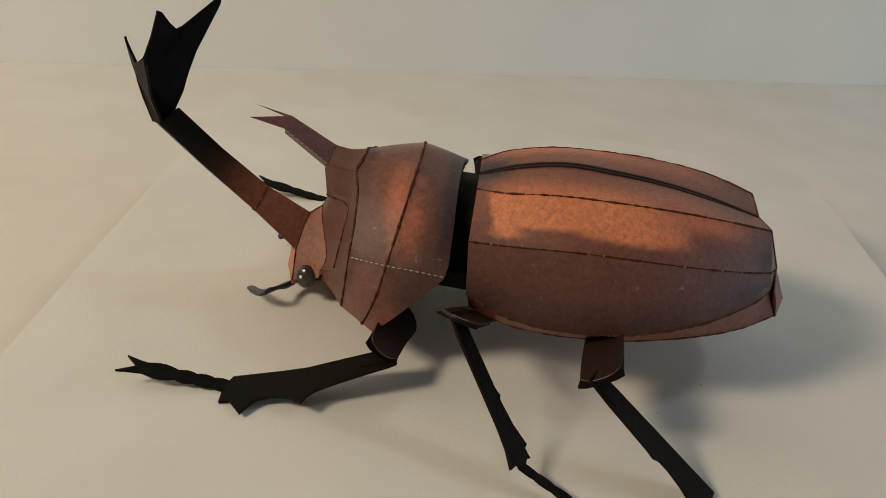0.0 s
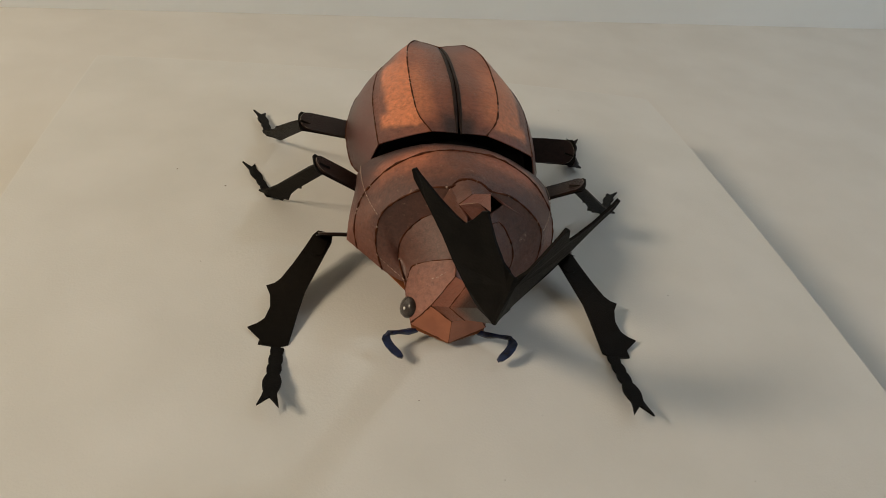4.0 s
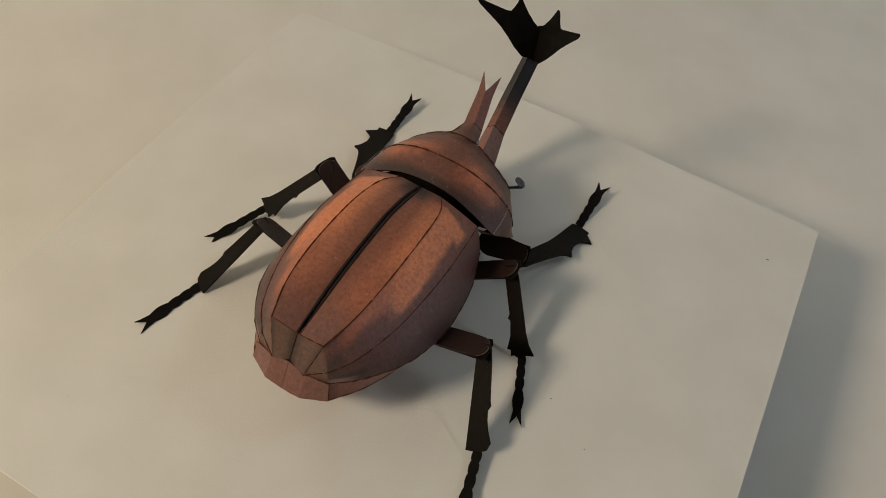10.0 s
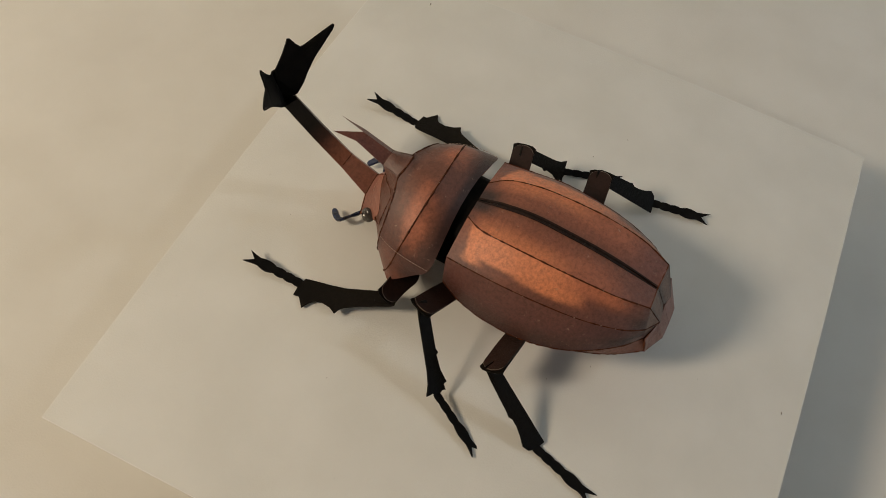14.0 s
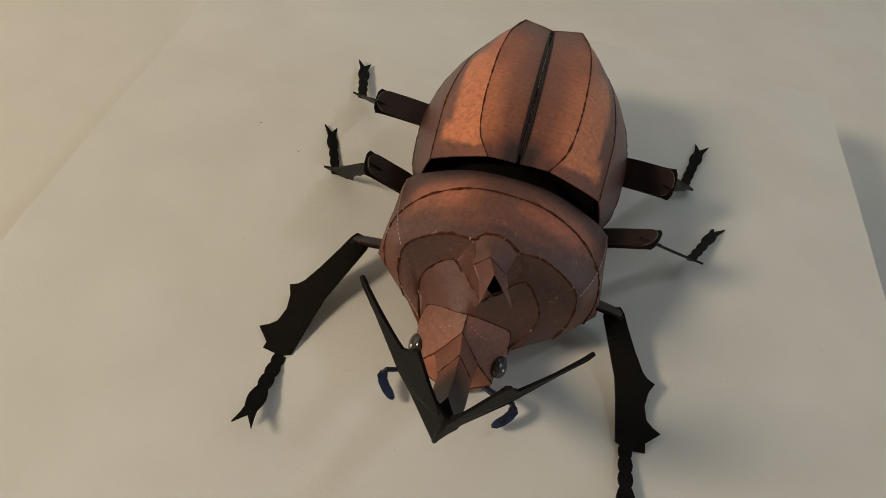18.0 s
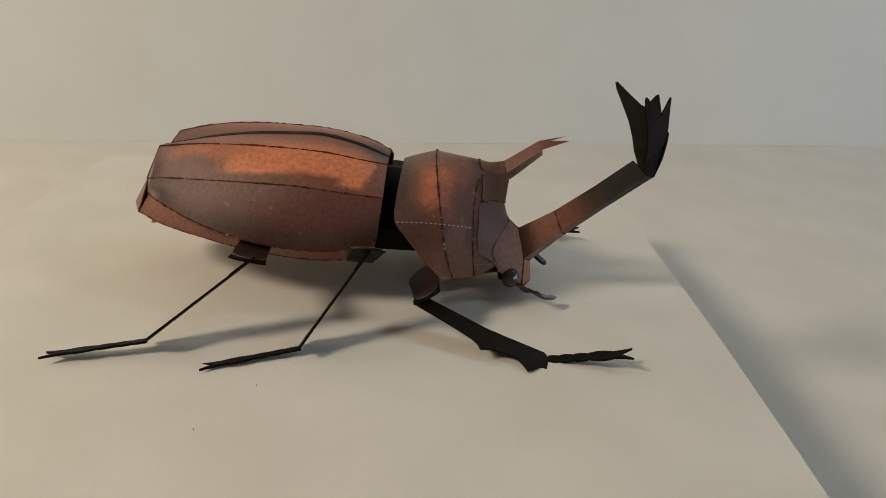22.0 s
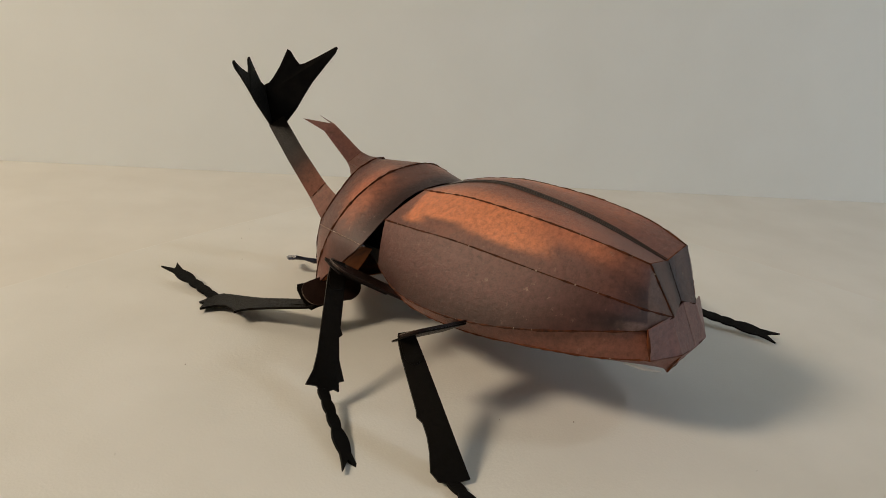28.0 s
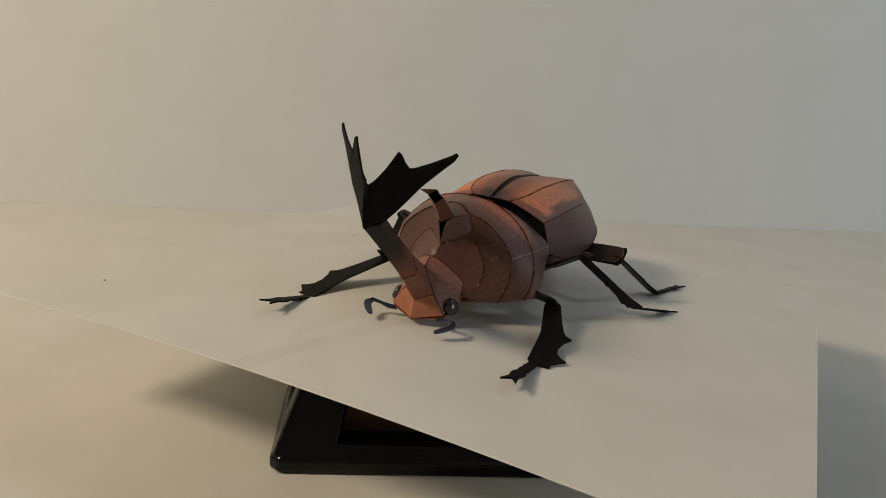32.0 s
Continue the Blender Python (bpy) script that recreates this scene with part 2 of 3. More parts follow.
SHIELD_FRONT = printed("shield_front_print", [(0, PALE), (0.18, (0.160, 0.084, 0.064)), (0.26, DUSK), (0.34, (0.165, 0.071, 0.045)), (0.5, (0.16, 0.072, 0.047)), (0.66, (0.165, 0.071, 0.045)), (0.74, DUSK), (0.82, (0.160, 0.084, 0.064)), (1, PALE)],
                       patches=[((0.46, 0.175, 0.092), 0.32, 0.42, -0.2, 0.34, 0.07, 0.2), ((0.46, 0.175, 0.092), 0.58, 0.68, -0.2, 0.32, 0.07, 0.2), (DUSK, 0.12, 0.88, 0.74, 2, 0.05, 0.1)])
RIM = printed("rim_print", [(0, (0.130, 0.064, 0.049)), (0.25, (0.082, 0.040, 0.032)), (0.5, (0.110, 0.048, 0.031)), (0.75, (0.082, 0.040, 0.032)), (1, (0.130, 0.064, 0.049))], None, rough=0.34, gloss=0.55)
COLLAR = printed("collar_print", [(0, (0.130, 0.061, 0.044)), (0.5, (0.105, 0.046, 0.030)), (1, (0.130, 0.061, 0.044))], None, rough=0.36, gloss=0.6)
HEADP = printed("head_print", [(0, (0.30, 0.150, 0.110)), (1, (0.22, 0.108, 0.080))], None)
HORN = printed("horn_print", [(0, (0.21, 0.093, 0.060)), (1, (0.16, 0.068, 0.043))], ((0.008, 0.007, 0.006), [(0, 0.0), (0.14, 0.12), (0.42, 0.88), (0.6, 1.0)]), wobble=0.06, gloss=0.2, worn=False)
HORN_ROOT = printed("horn_root_print", [(0, (0.22, 0.098, 0.066)), (1, (0.18, 0.078, 0.053))], None)
PRONG = printed("prong_print", [(0, (0.17, 0.074, 0.055)), (1, (0.14, 0.064, 0.053))], None)
THIGH = printed("thigh_print", [(0, (0.027, 0.0135, 0.010)), (1, (0.022, 0.012, 0.009))], ((0.010, 0.009, 0.008), [(0, 0.9), (0.35, 0.4), (0.8, 0.1)]), gloss=0.2, worn=False)
SHIN = printed("shin_print", [(0, (0.012, 0.0105, 0.007)), (1, (0.009, 0.008, 0.006))], ((0.005, 0.005, 0.004), [(0, 0.3), (0.5, 0.2), (1, 0.8)]), rough=0.42, gloss=0.07, worn=False)

# ---- mesh helpers (millimetres in, metres out) ----


def mesh_object(name, verts, faces, mat, smooth=True, uvs=None):
    me = bpy.data.meshes.new(name)
    me.from_pydata([tuple(0.001 * c for c in v) for v in verts], [], faces)
    me.materials.append(mat)
    bm = bmesh.new()
    bm.from_mesh(me)
    bmesh.ops.recalc_face_normals(bm, faces=bm.faces)
    bm.to_mesh(me)
    bm.free()
    layer = me.uv_layers.new(name="uv")
    if uvs is None:
        lo, hi = np.min(verts, axis=0), np.max(verts, axis=0)
        uvs = [((v[0] - lo[0]) / max(hi[0] - lo[0], 1e-6), (v[1] - lo[1]) / max(hi[1] - lo[1], 1e-6)) for v in verts]
    for lp in me.loops:
        layer.data[lp.index].uv = uvs[lp.vertex_index]
    if smooth:
        me.polygons.foreach_set("use_smooth", [True] * len(me.polygons))
        me.set_sharp_from_angle(angle=math.radians(40))
    return new(name, me)


def part(name, verts, faces, mat, parent, label="", smooth=True, uvs=None):
    ob = mesh_object(name, verts, faces, mat, smooth, uvs)
    ob.parent = parent
    if label:
        tagged(ob, label)
    return ob


def thing(name, label, category, group="", kind=""):
    return tagged(new(name), label, category, group, kind)


def spline(points, n):
    """n points on a Catmull-Rom curve through the points."""
    p = [np.array(q, float) for q in points]
    p = [2 * p[0] - p[1]] + p + [2 * p[-1] - p[-2]]
    out = []
    for k in range(n):
        u = k / (n - 1) * (len(p) - 3)
        i = min(int(u), len(p) - 4)
        u -= i
        a, b, c, d = p[i:i + 4]
        out.append(0.5 * (2 * b + (c - a) * u + (2 * a - 5 * b + 4 * c - d) * u * u + (3 * b - a - 3 * c + d) * u ** 3))
    return out


def strip(lines, thick=0.25, bulge=0.0):
    """A sheet of card between rows of points, with thickness on its inner side."""
    nr, nc = len(lines), len(lines[0])
    g = np.array(lines, float)
    du = np.gradient(g, axis=0)
    dv = np.gradient(g, axis=1)
    nrm = np.cross(du, dv)
    nrm /= np.linalg.norm(nrm, axis=2, keepdims=True) + 1e-9
    verts = [tuple(v) for v in (g).reshape(-1, 3)] + [tuple(v) for v in (g - nrm * thick).reshape(-1, 3)]
    faces = []
    o = nr * nc
    for i in range(nr - 1):
        for j in range(nc - 1):
            a, b, c, d = i * nc + j, i * nc + j + 1, (i + 1) * nc + j + 1, (i + 1) * nc + j
            faces += [(a, b, c, d), (o + d, o + c, o + b, o + a)]
    rim = [j for j in range(nc)] + [i * nc + nc - 1 for i in range(1, nr)] + [(nr - 1) * nc + j for j in range(nc - 2, -1, -1)] + [i * nc for i in range(nr - 2, 0, -1)]
    for a, b in zip(rim, rim[1:] + rim[:1]):
        faces.append((b, a, o + a, o + b))
    return verts, faces


def tube(points, radius, sides=5, ends=True):
    """A thin rod along points; radius is a number or a list."""
    p = [np.array(q, float) for q in points]
    n = len(p)
    rr = radius if isinstance(radius, (list, tuple)) else [radius] * n
    verts, faces = [], []
    for i in range(n):
        t = p[min(i + 1, n - 1)] - p[max(i - 1, 0)]
        t /= np.linalg.norm(t) + 1e-9
        up = np.array((0, 0, 1.0)) if abs(t[2]) < 0.9 else np.array((1.0, 0, 0))
        a = np.cross(t, up)
        a /= np.linalg.norm(a)
        b = np.cross(a, t)
        for k in range(sides):
            w = 2 * math.pi * k / sides
            verts.append(tuple(p[i] + rr[i] * (math.cos(w) * a + math.sin(w) * b)))
    for i in range(n - 1):
        for k in range(sides):
            k2 = (k + 1) % sides
            faces.append((i * sides + k, i * sides + k2, (i + 1) * sides + k2, (i + 1) * sides + k))
    if ends:
        faces += [tuple(range(sides)), tuple(range((n - 1) * sides, n * sides))]
    return verts, faces


def plate(outline, normal, thick):
    """A flat card cut to an outline of 3D points."""
    n = np.array(normal, float)
    n = n / np.linalg.norm(n) * thick / 2
    p = [np.array(q, float) for q in outline]
    k = len(p)
    verts = [tuple(q + n) for q in p] + [tuple(q - n) for q in p]
    faces = [tuple(range(k)), tuple(range(2 * k - 1, k - 1, -1))]
    faces += [(i, k + i, k + (i + 1) % k, (i + 1) % k) for i in range(k)]
    return verts, faces


def mirror(points, side):
    return [(side * q[0], q[1], q[2]) for q in points]


def box(x0, x1, y0, y1, z0, z1):
    v = [(x, y, z) for z in (z0, z1) for y in (y0, y1) for x in (x0, x1)]
    return v, [(0, 2, 3, 1), (4, 5, 7, 6), (0, 1, 5, 4), (2, 6, 7, 3), (0, 4, 6, 2), (1, 3, 7, 5)]


def grid_uv(nr, nc, flip=False):
    """UVs for strip(): u over the rows, v along the columns."""
    one = [((1 - i / (nr - 1)) if flip else i / (nr - 1), j / (nc - 1)) for i in range(nr) for j in range(nc)]
    return one + one


def dashes(points, length, gap, radius):
    """A row of short printed dashes along a curve, as one mesh."""
    p = [np.array(q, float) for q in points]
    at = [0.0]
    for a, b in zip(p, p[1:]):
        at.append(at[-1] + float(np.linalg.norm(b - a)))

    def on(d):
        i = min(max(np.searchsorted(at, d) - 1, 0), len(p) - 2)
        return p[i] + (p[i + 1] - p[i]) * ((d - at[i]) / max(at[i + 1] - at[i], 1e-6))

    verts, faces, d = [], [], 0.3
    while d + length < at[-1]:
        v, f = tube([on(d), on(d + length)], radius, 4)
        faces += [tuple(k + len(verts) for k in q) for q in f]
        verts += v
        d += length + gap
    return verts, faces


def loft(sections, closed_ends=True):
    """Faceted solid through closed sections of equal point count."""
    k = len(sections[0])
    verts = [tuple(q) for s in sections for q in s]
    faces = []
    for i in range(len(sections) - 1):
        for j in range(k):
            j2 = (j + 1) % k
            faces.append((i * k + j, i * k + j2, (i + 1) * k + j2, (i + 1) * k + j))
    if closed_ends:
        faces += [tuple(range(k)), tuple(range((len(sections) - 1) * k, len(sections) * k))]
    uvs = [(j / (k - 1), i / (len(sections) - 1)) for i in range(len(sections)) for j in range(k)]
    return verts, faces, uvs


# ---- setting ----
WY = WALL_Y * 1000
tagged(mesh_object("table", *box(-900, 900, -900, WY + 200, -20, 0), TABLE, False), "off-white paper-covered table top", "table", kind="structure")
tagged(mesh_object("wall_north", *box(-900, 900, WY, WY + 3, 0.05, 900), WALL, False), "plain off-white backdrop board standing on the table", "wall", kind="structure")
tagged(mesh_object("wall_west", *box(-912, -900, -900, WY + 3, 0.6, 1500), ROOM, False), "plain grey room wall", "wall", kind="structure")
tagged(mesh_object("wall_east", *box(900, 912, -900, WY + 3, 0.6, 1500), ROOM, False), "plain grey room wall", "wall", kind="structure")
tagged(mesh_object("wall_south", *box(-912, 912, -912, -900, 0.6, 1500), ROOM, False), "plain grey room wall", "wall", kind="structure")
tagged(mesh_object("ceiling", *box(-912, 912, -912, WY + 200, 1500, 1512), ROOM, False), "plain grey ceiling", "ceiling", kind="structure")

# ---- turntable base ----
base = thing("turntable_base", "glossy black plastic turntable base under the paper sheet", "turntable")
base.matrix_world = pose(0.003, 0, 0, 0, 0, -5.8)
BX, BY = 50.0, 60.0


def softened(ob):
    """Moulded edges, slightly rounded."""
    m = ob.modifiers.new("bevel", "BEVEL")
    m.width, m.segments, m.angle_limit = 0.0007, 3, math.radians(12)
    return ob


def ring_section(x, y, z, c):
    return [(-x + c, -y, z), (x - c, -y, z), (x, -y + c, z), (x, y - c, z), (x - c, y, z), (-x + c, y, z), (-x, y - c, z), (-x, -y + c, z)]


v, f, u = loft([ring_section(BX - 0.6, BY - 0.6, 0.2, 2.6), ring_section(BX, BY, 1.0, 2.4), ring_section(BX, BY, 4.0, 2.4), ring_section(BX - 0.7, BY - 0.7, 4.8, 2.4), ring_section(BX - 1.9, BY - 1.9, 8.4, 2.2), ring_section(BX - 4.4, BY - 4.4, 8.0, 2.0)], False)
softened(part("foot_rim", v, f, PLASTIC, base, smooth=False, uvs=u))


def post_section(x, y, z, w, sx, sy):
    pts = [(x - 1.2, y), (x - w, y), (x - w - 1.2, y - 2.6), (x - 3, y - 3), (x - 2.6, y - w - 1.2), (x, y - w), (x, y - 1.2)]
    return [(sx * a, sy * b, z) for a, b in pts]


for sx, sy in ((-1, -1), (1, -1), (1, 1), (-1, 1)):
    v, f, u = loft([post_section(BX - 0.6, BY - 0.6, 4.6, 16.5, sx, sy), post_section(BX - 9.6, BY - 9.6, 29.8, 12, sx, sy)])
    softened(part("corner_post", v, f, PLASTIC, base, smooth=False, uvs=u))
v, f, u = loft([ring_section(BX - 9.6, BY - 9.6, 29.0, 2), ring_section(BX - 10.6, BY - 10.6, 31.2, 2)])
part("top_plate", v, f, PLASTIC, base, smooth=False, uvs=u)
part("inner_panel", *box(-36, 36, -46, 46, 1.2, 28.9), BASE_PANEL, base, "dark amber inner panel", smooth=False)
part("bottom_plate", *box(-46, 46, -56, 56, 0.3, 6), PLASTIC, base, smooth=False)
part("platter", *tube([(0, 0, 31.3), (0, 0, 35.4), (0, 0, 36.2)], [27, 27, 26], 40), PLASTIC, base)

# ---- turning sheet ----


def sheet_z(x, y):
    """The paper lies flat on the platter and droops towards its corners."""
    return -0.6 - 0.003 * x - 0.027 * y - 4.9 * max(0.0, (math.hypot(x, y) - 45) / 95) ** 1.2


sheet = thing("paper_sheet", "large off-white sheet of paper under the beetle", "paper")
FL, FR, RR, RL = (-104.5, 82.6), (108.0, 91.6), (113.4, -105.6), (-94.4, -110.4)
NS = 40
vs = []
for d in (0, 0.45):
    for i in range(NS):
        for j in range(NS):
            u, w = i / (NS - 1), j / (NS - 1)
            x = (FL[0] * (1 - u) + FR[0] * u) * (1 - w) + (RL[0] * (1 - u) + RR[0] * u) * w
            y = (FL[1] * (1 - u) + FR[1] * u) * (1 - w) + (RL[1] * (1 - u) + RR[1] * u) * w
            vs.append((x, y, sheet_z(x, y) - d + 0.12 * noise.noise(Vector((x * 0.02, y * 0.02, 3.1)))))
fs, o = [], NS * NS
for i in range(NS - 1):
    for j in range(NS - 1):
        a, b, c, d = i * NS + j, i * NS + j + 1, (i + 1) * NS + j + 1, (i + 1) * NS + j
        fs += [(a, b, c, d), (o + d, o + c, o + b, o + a)]
rim = [j for j in range(NS)] + [i * NS + NS - 1 for i in range(1, NS)] + [(NS - 1) * NS + j for j in range(NS - 2, -1, -1)] + [i * NS for i in range(NS - 2, 0, -1)]
fs += [(b, a, o + a, o + b) for a, b in zip(rim, rim[1:] + rim[:1])]
part("sheet", vs, fs, PAPER, sheet)
# added rim whose pale colour stands in for lamp light catching the cut edge
v, f = tube([tuple(np.array(vs[q]) - (0, 0, 0.22)) for q in rim + rim[:1]], 0.24, 6)
part("lit_cut_edge", v, f, LIT_EDGE, sheet, "cut edge of the paper, painted whiter as a lamp highlight")
for x, y, r in ((-57, 73, 0.25), (-57, 19, 0.3), (-16, -47, 0.35), (-52, -87, 0.3), (-80, 2, 0.25), (-3, -77, 0.25), (-16, 59, 0.25), (1, 80, 0.25), (-6, 74, 0.22),
                (57, -18, 0.45), (71, -26, 0.45), (9, 56, 0.25), (58, 15, 0.22), (-26, -37, 0.3), (96, 68, 0.8), (0, -103, 0.7)):
    r *= 0.48
    z = sheet_z(x, y) + 0.15
    part("speck", *tube([(x - r, y - 0.3 * r, z), (x + 0.2 * r, y, z), (x + r, y + 0.4 * r, z)], [0.4 * r, 0.6 * r, 0.3 * r], 5), SPECK, sheet, "tiny dark speck of dust")

# ---- beetle ----
beetle = thing("paper_beetle", "brown and black folded paper rhinoceros beetle model standing on the sheet", "paper model")

N = 29
SUTURE = [(0.3, 3, 31), (0.3, -5, 33.9), (0.3, -13.5, 35.7), (0.3, -22.6, 35.6), (0.3, -32, 34.9), (0.3, -41, 33.5), (0.3, -51.7, 31.2)]
INNER = [(6.6, 3, 31), (9.6, -2.5, 32.6), (10.8, -12, 34.4), (11.1, -23, 35), (10.9, -33, 35), (9.9, -43, 34.2), (7.5, -51.8, 32.5)]
OUTER = [(18.6, 3, 26.5), (19.3, -6, 27.4), (19.8, -16, 28.5), (19.3, -26, 28.6), (17.8, -37, 28.1), (14.2, -48, 26.8), (9.9, -53.8, 25)]
LOWER = [(21, 2, 17), (23.8, -6, 15), (25.4, -16, 15.2), (25.6, -27, 16.8), (22.9, -39, 19.3), (16.4, -49.5, 21.2), (10.3, -54.9, 21.4)]
INNER_TOP = INNER[:-1] + [(7.5, -51.8, 32.51)]
TIP = (4.6, -56.9, 23.1)          # where the three creases of a wing case meet
SHELF = [(20.4, 2, 17.4), (23.0, -6, 15.6), (24.4, -16, 15.8), (24.4, -27, 17.4), (21.8, -39, 19.9), (16.0, -48.8, 21.6), (10.2, -54.4, 21.6)]
SILL = [(18, 1, 12), (20.5, -7, 11), (22, -17, 11.6), (22.4, -28, 13.2), (20.8, -39, 15), (16.8, -49, 15.9), (11.4, -57.0, 16.8)]
KEEL = [(0.1, 1, 8), (0.1, -7, 6.5), (0.1, -17, 6), (0.1, -28, 6.4), (0.1, -39, 7.5), (0.1, -49, 8.8), (0.1, -56, 10.2)]


def crease(points):
    """A crease line; those of the wing cases run on to the common tip."""
    if points not in (INNER, OUTER, LOWER):
        return spline(points, N)
    main, end = spline(points, N - 6), np.array(TIP)
    return main + [main[-1] + (end - main[-1]) * (k / 6) for k in range(1, 7)]


def panel(name, a, b, bow, mat, side, parent, label="", rows=7):
    """A curved strip of card between two crease lines, bowed outward."""
    la, lb = crease(a), crease(b)
    lines = []
    for i in range(rows):
        u = i / (rows - 1)
        row = []
        for k, (p, q) in enumerate(zip(la, lb)):
            d = q - p
            out = np.array((-d[2], 0, d[0]))
            out = out / (np.linalg.norm(out) + 1e-9)
            row.append(p + d * u + out * bow * min(1.0, np.linalg.norm(d) / 8) * 4 * u * (1 - u) * math.sin(math.pi * min(1, 0.15 + 1.2 * k / (N - 1)) if k < N / 2 else math.pi * min(1, 0.15 + 1.2 * (1 - k / (N - 1)))))
        lines.append(mirror(row, side))
    if side > 0:
        lines = lines[::-1]
    return part(name, *strip(lines), mat, parent, label, uvs=grid_uv(rows, N, side > 0))


INKED = random.Random(7)
FLECKS = ([], [])                # pale flecks of bare paper, gathered from all folds


def creased(points, parent, radius=0.17, name="crease_line"):
    """A fold with an uneven inked line along it."""
    p = [np.array(q, float) for q in points]
    fine = []
    for a, b in zip(p, p[1:]):
        n = max(1, int(np.linalg.norm(b - a) / 0.9))
        fine += [a + (b - a) * (k / n) for k in range(n)]
    fine.append(p[-1])
    if len(fine) > 14:
        verts, faces = FLECKS
        for _ in range(len(fine) // 7):
            q = INKED.randrange(len(fine) - 1)
            a, b = fine[q], fine[q] + (fine[q + 1] - fine[q]) * INKED.uniform(0.25, 0.8)
            v, f = tube([a, (a + b) / 2, b], [0.3 * radius, 1.3 * radius, 0.25 * radius], 4)
            faces += [tuple(k + len(verts) for k in q_) for q_ in f]
            verts += v
    return part(name, *tube(fine, [radius * INKED.choice((0.5, 0.8, 1.0, 1.1, 1.5)) for _ in fine]), LINE, parent)


for side in (-1, 1):
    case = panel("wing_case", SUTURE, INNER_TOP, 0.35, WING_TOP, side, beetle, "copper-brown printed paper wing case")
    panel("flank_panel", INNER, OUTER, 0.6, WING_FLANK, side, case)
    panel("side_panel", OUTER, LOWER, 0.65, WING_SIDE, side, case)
    for line, r in ((INNER, 0.19), (OUTER, 0.17), (LOWER, 0.18)):
        creased(mirror(crease(line), side), case, r)
    part("suture_band", *tube([(side * 0.55, q[1], q[2] - 0.14) for q in spline(SUTURE, N)], [0.25 + 0.28 * min(1, k / 4, (N - 1 - k) / 5) for k in range(N)], 6), INK, case, "black printed stripe")
    rear = [[(0.15, -51.7, 31.2), (2.6, -51.75, 31.7), (7.5, -51.8, 32.5)], [(0.15, -55.7, 24.5), (2.2, -56.3, 23.8), TIP]]
    grid = [[tuple(np.array(p) * (1 - k / 3) + np.array(q) * (k / 3)) for p, q in zip(*rear)] for k in range(4)]
    grid = [mirror(g, side) for g in grid]
    part("end_facet", *strip(grid if side < 0 else grid[::-1]), FACET, case, smooth=False, uvs=[(j / 2, i / 3) for i in range(4) for j in range(3)] * 2)
    creased(mirror(rear[0], side), case, 0.16).data.materials[0] = RUSTLINE
    creased(mirror(rear[1], side), case, 0.15)
    creased(mirror([rear[0][0], rear[1][0]], side), case, 0.2)
    ab = panel("abdomen_side", SHELF, SILL, 0.2, BELLY, side, beetle, "salmon-brown printed paper abdomen side")
    panel("abdomen_underside", SILL, KEEL, 0.3, BELLY, side, ab)
    creased(mirror(spline(SILL, N), side), ab, 0.16).data.materials[0] = RUSTLINE
    tail = [mirror(q, side) for q in ([(10.8, -55.2, 22.0), (11.4, -57.0, 16.8)], [(5.0, -56.5, 23.2), (5.2, -60.0, 17.0)], [(0.05, -56.1, 24.3), (0.05, -60.2, 16.8)])]
    part("tail_plate", *strip(tail if side < 0 else tail[::-1]), TAIL, ab, smooth=False, uvs=grid_uv(3, 2))
    creased([tail[0][0], tail[0][1]], ab, 0.22).data.materials[0] = RUSTLINE
    creased([tail[0][1], tail[1][1], tail[2][1]], ab, 0.2).data.materials[0] = RUSTLINE
    under = [[tail[0][1], (side * 0.05, -56, 10.2)], [tail[1][1], (side * 0.05, -56.2, 10.0)], [tail[2][1], (side * 0.05, -56.4, 9.8)]]
    part("tail_underside", *strip(under if side < 0 else under[::-1]), BELLY, ab, smooth=False, uvs=grid_uv(3, 2))
    creased([tail[1][1], (side * 0.1, -56.4, 9.8)], ab, 0.2).data.materials[0] = RUSTLINE
    part("paper_edge", *tube(mirror([(13.5, -53.2, 15.4), (8.5, -55.2, 13.2), (2.5, -56.2, 10.6)], side), [0.1, 0.4, 0.12], 5), RAW, ab, "bare white paper edge")

# shield behind the head
RINGS = [
    [(0, 6.6, 29.8), (8, 6.4, 29), (16, 6.0, 25.6), (22.3, 6.2, 21.3), (23.4, 10.2, 16.8), (24.4, 14.4, 12.2), (24.7, 17.9, 8.3)],
    [(0, 14.8, 32.5), (8, 15, 31.6), (16, 15.8, 27.4), (21.3, 17, 21.1), (23, 18, 15.8), (23.1, 19.2, 11.4), (22.2, 20.4, 7.8)],
    [(0, 25.5, 31.8), (4.2, 26.6, 30), (9.5, 25.1, 28.2), (15.4, 24.4, 23.6), (18.2, 24.5, 19.4), (18.5, 24.9, 12.6), (16.5, 25.7, 6.4)],
    [(-7.7, 32.2, 7.4), (-9.6, 30.6, 9.0), (-11.2, 28.8, 10.9), (-11.9, 28, 14.8), (-10.3, 27.4, 19.2), (-6.6, 27.4, 23.2), (0, 32.8, 21.2), (6.8, 26.6, 22.8), (11.4, 26, 18.8), (13.3, 26, 14.6), (13.3, 26.5, 11.2), (12.6, 29.4, 9.2), (11.6, 31.5, 7.8)],
    [(-7.9, 32.3, 5.6), (-7.7, 32.1, 7.2), (-7.5, 31.2, 10), (-6.8, 31.2, 11.8), (-3.6, 32.7, 14.5), (-0.6, 33.9, 16.5), (2, 34.3, 17.2), (4.6, 33.8, 16.4), (7.4, 32, 14.4), (10.3, 30.2, 11.6), (10.9, 30.3, 10), (11.5, 31.5, 7.8), (11.6, 31.8, 6)],
]
ROLL = 0.036                     # the shield sits slightly turned about its length


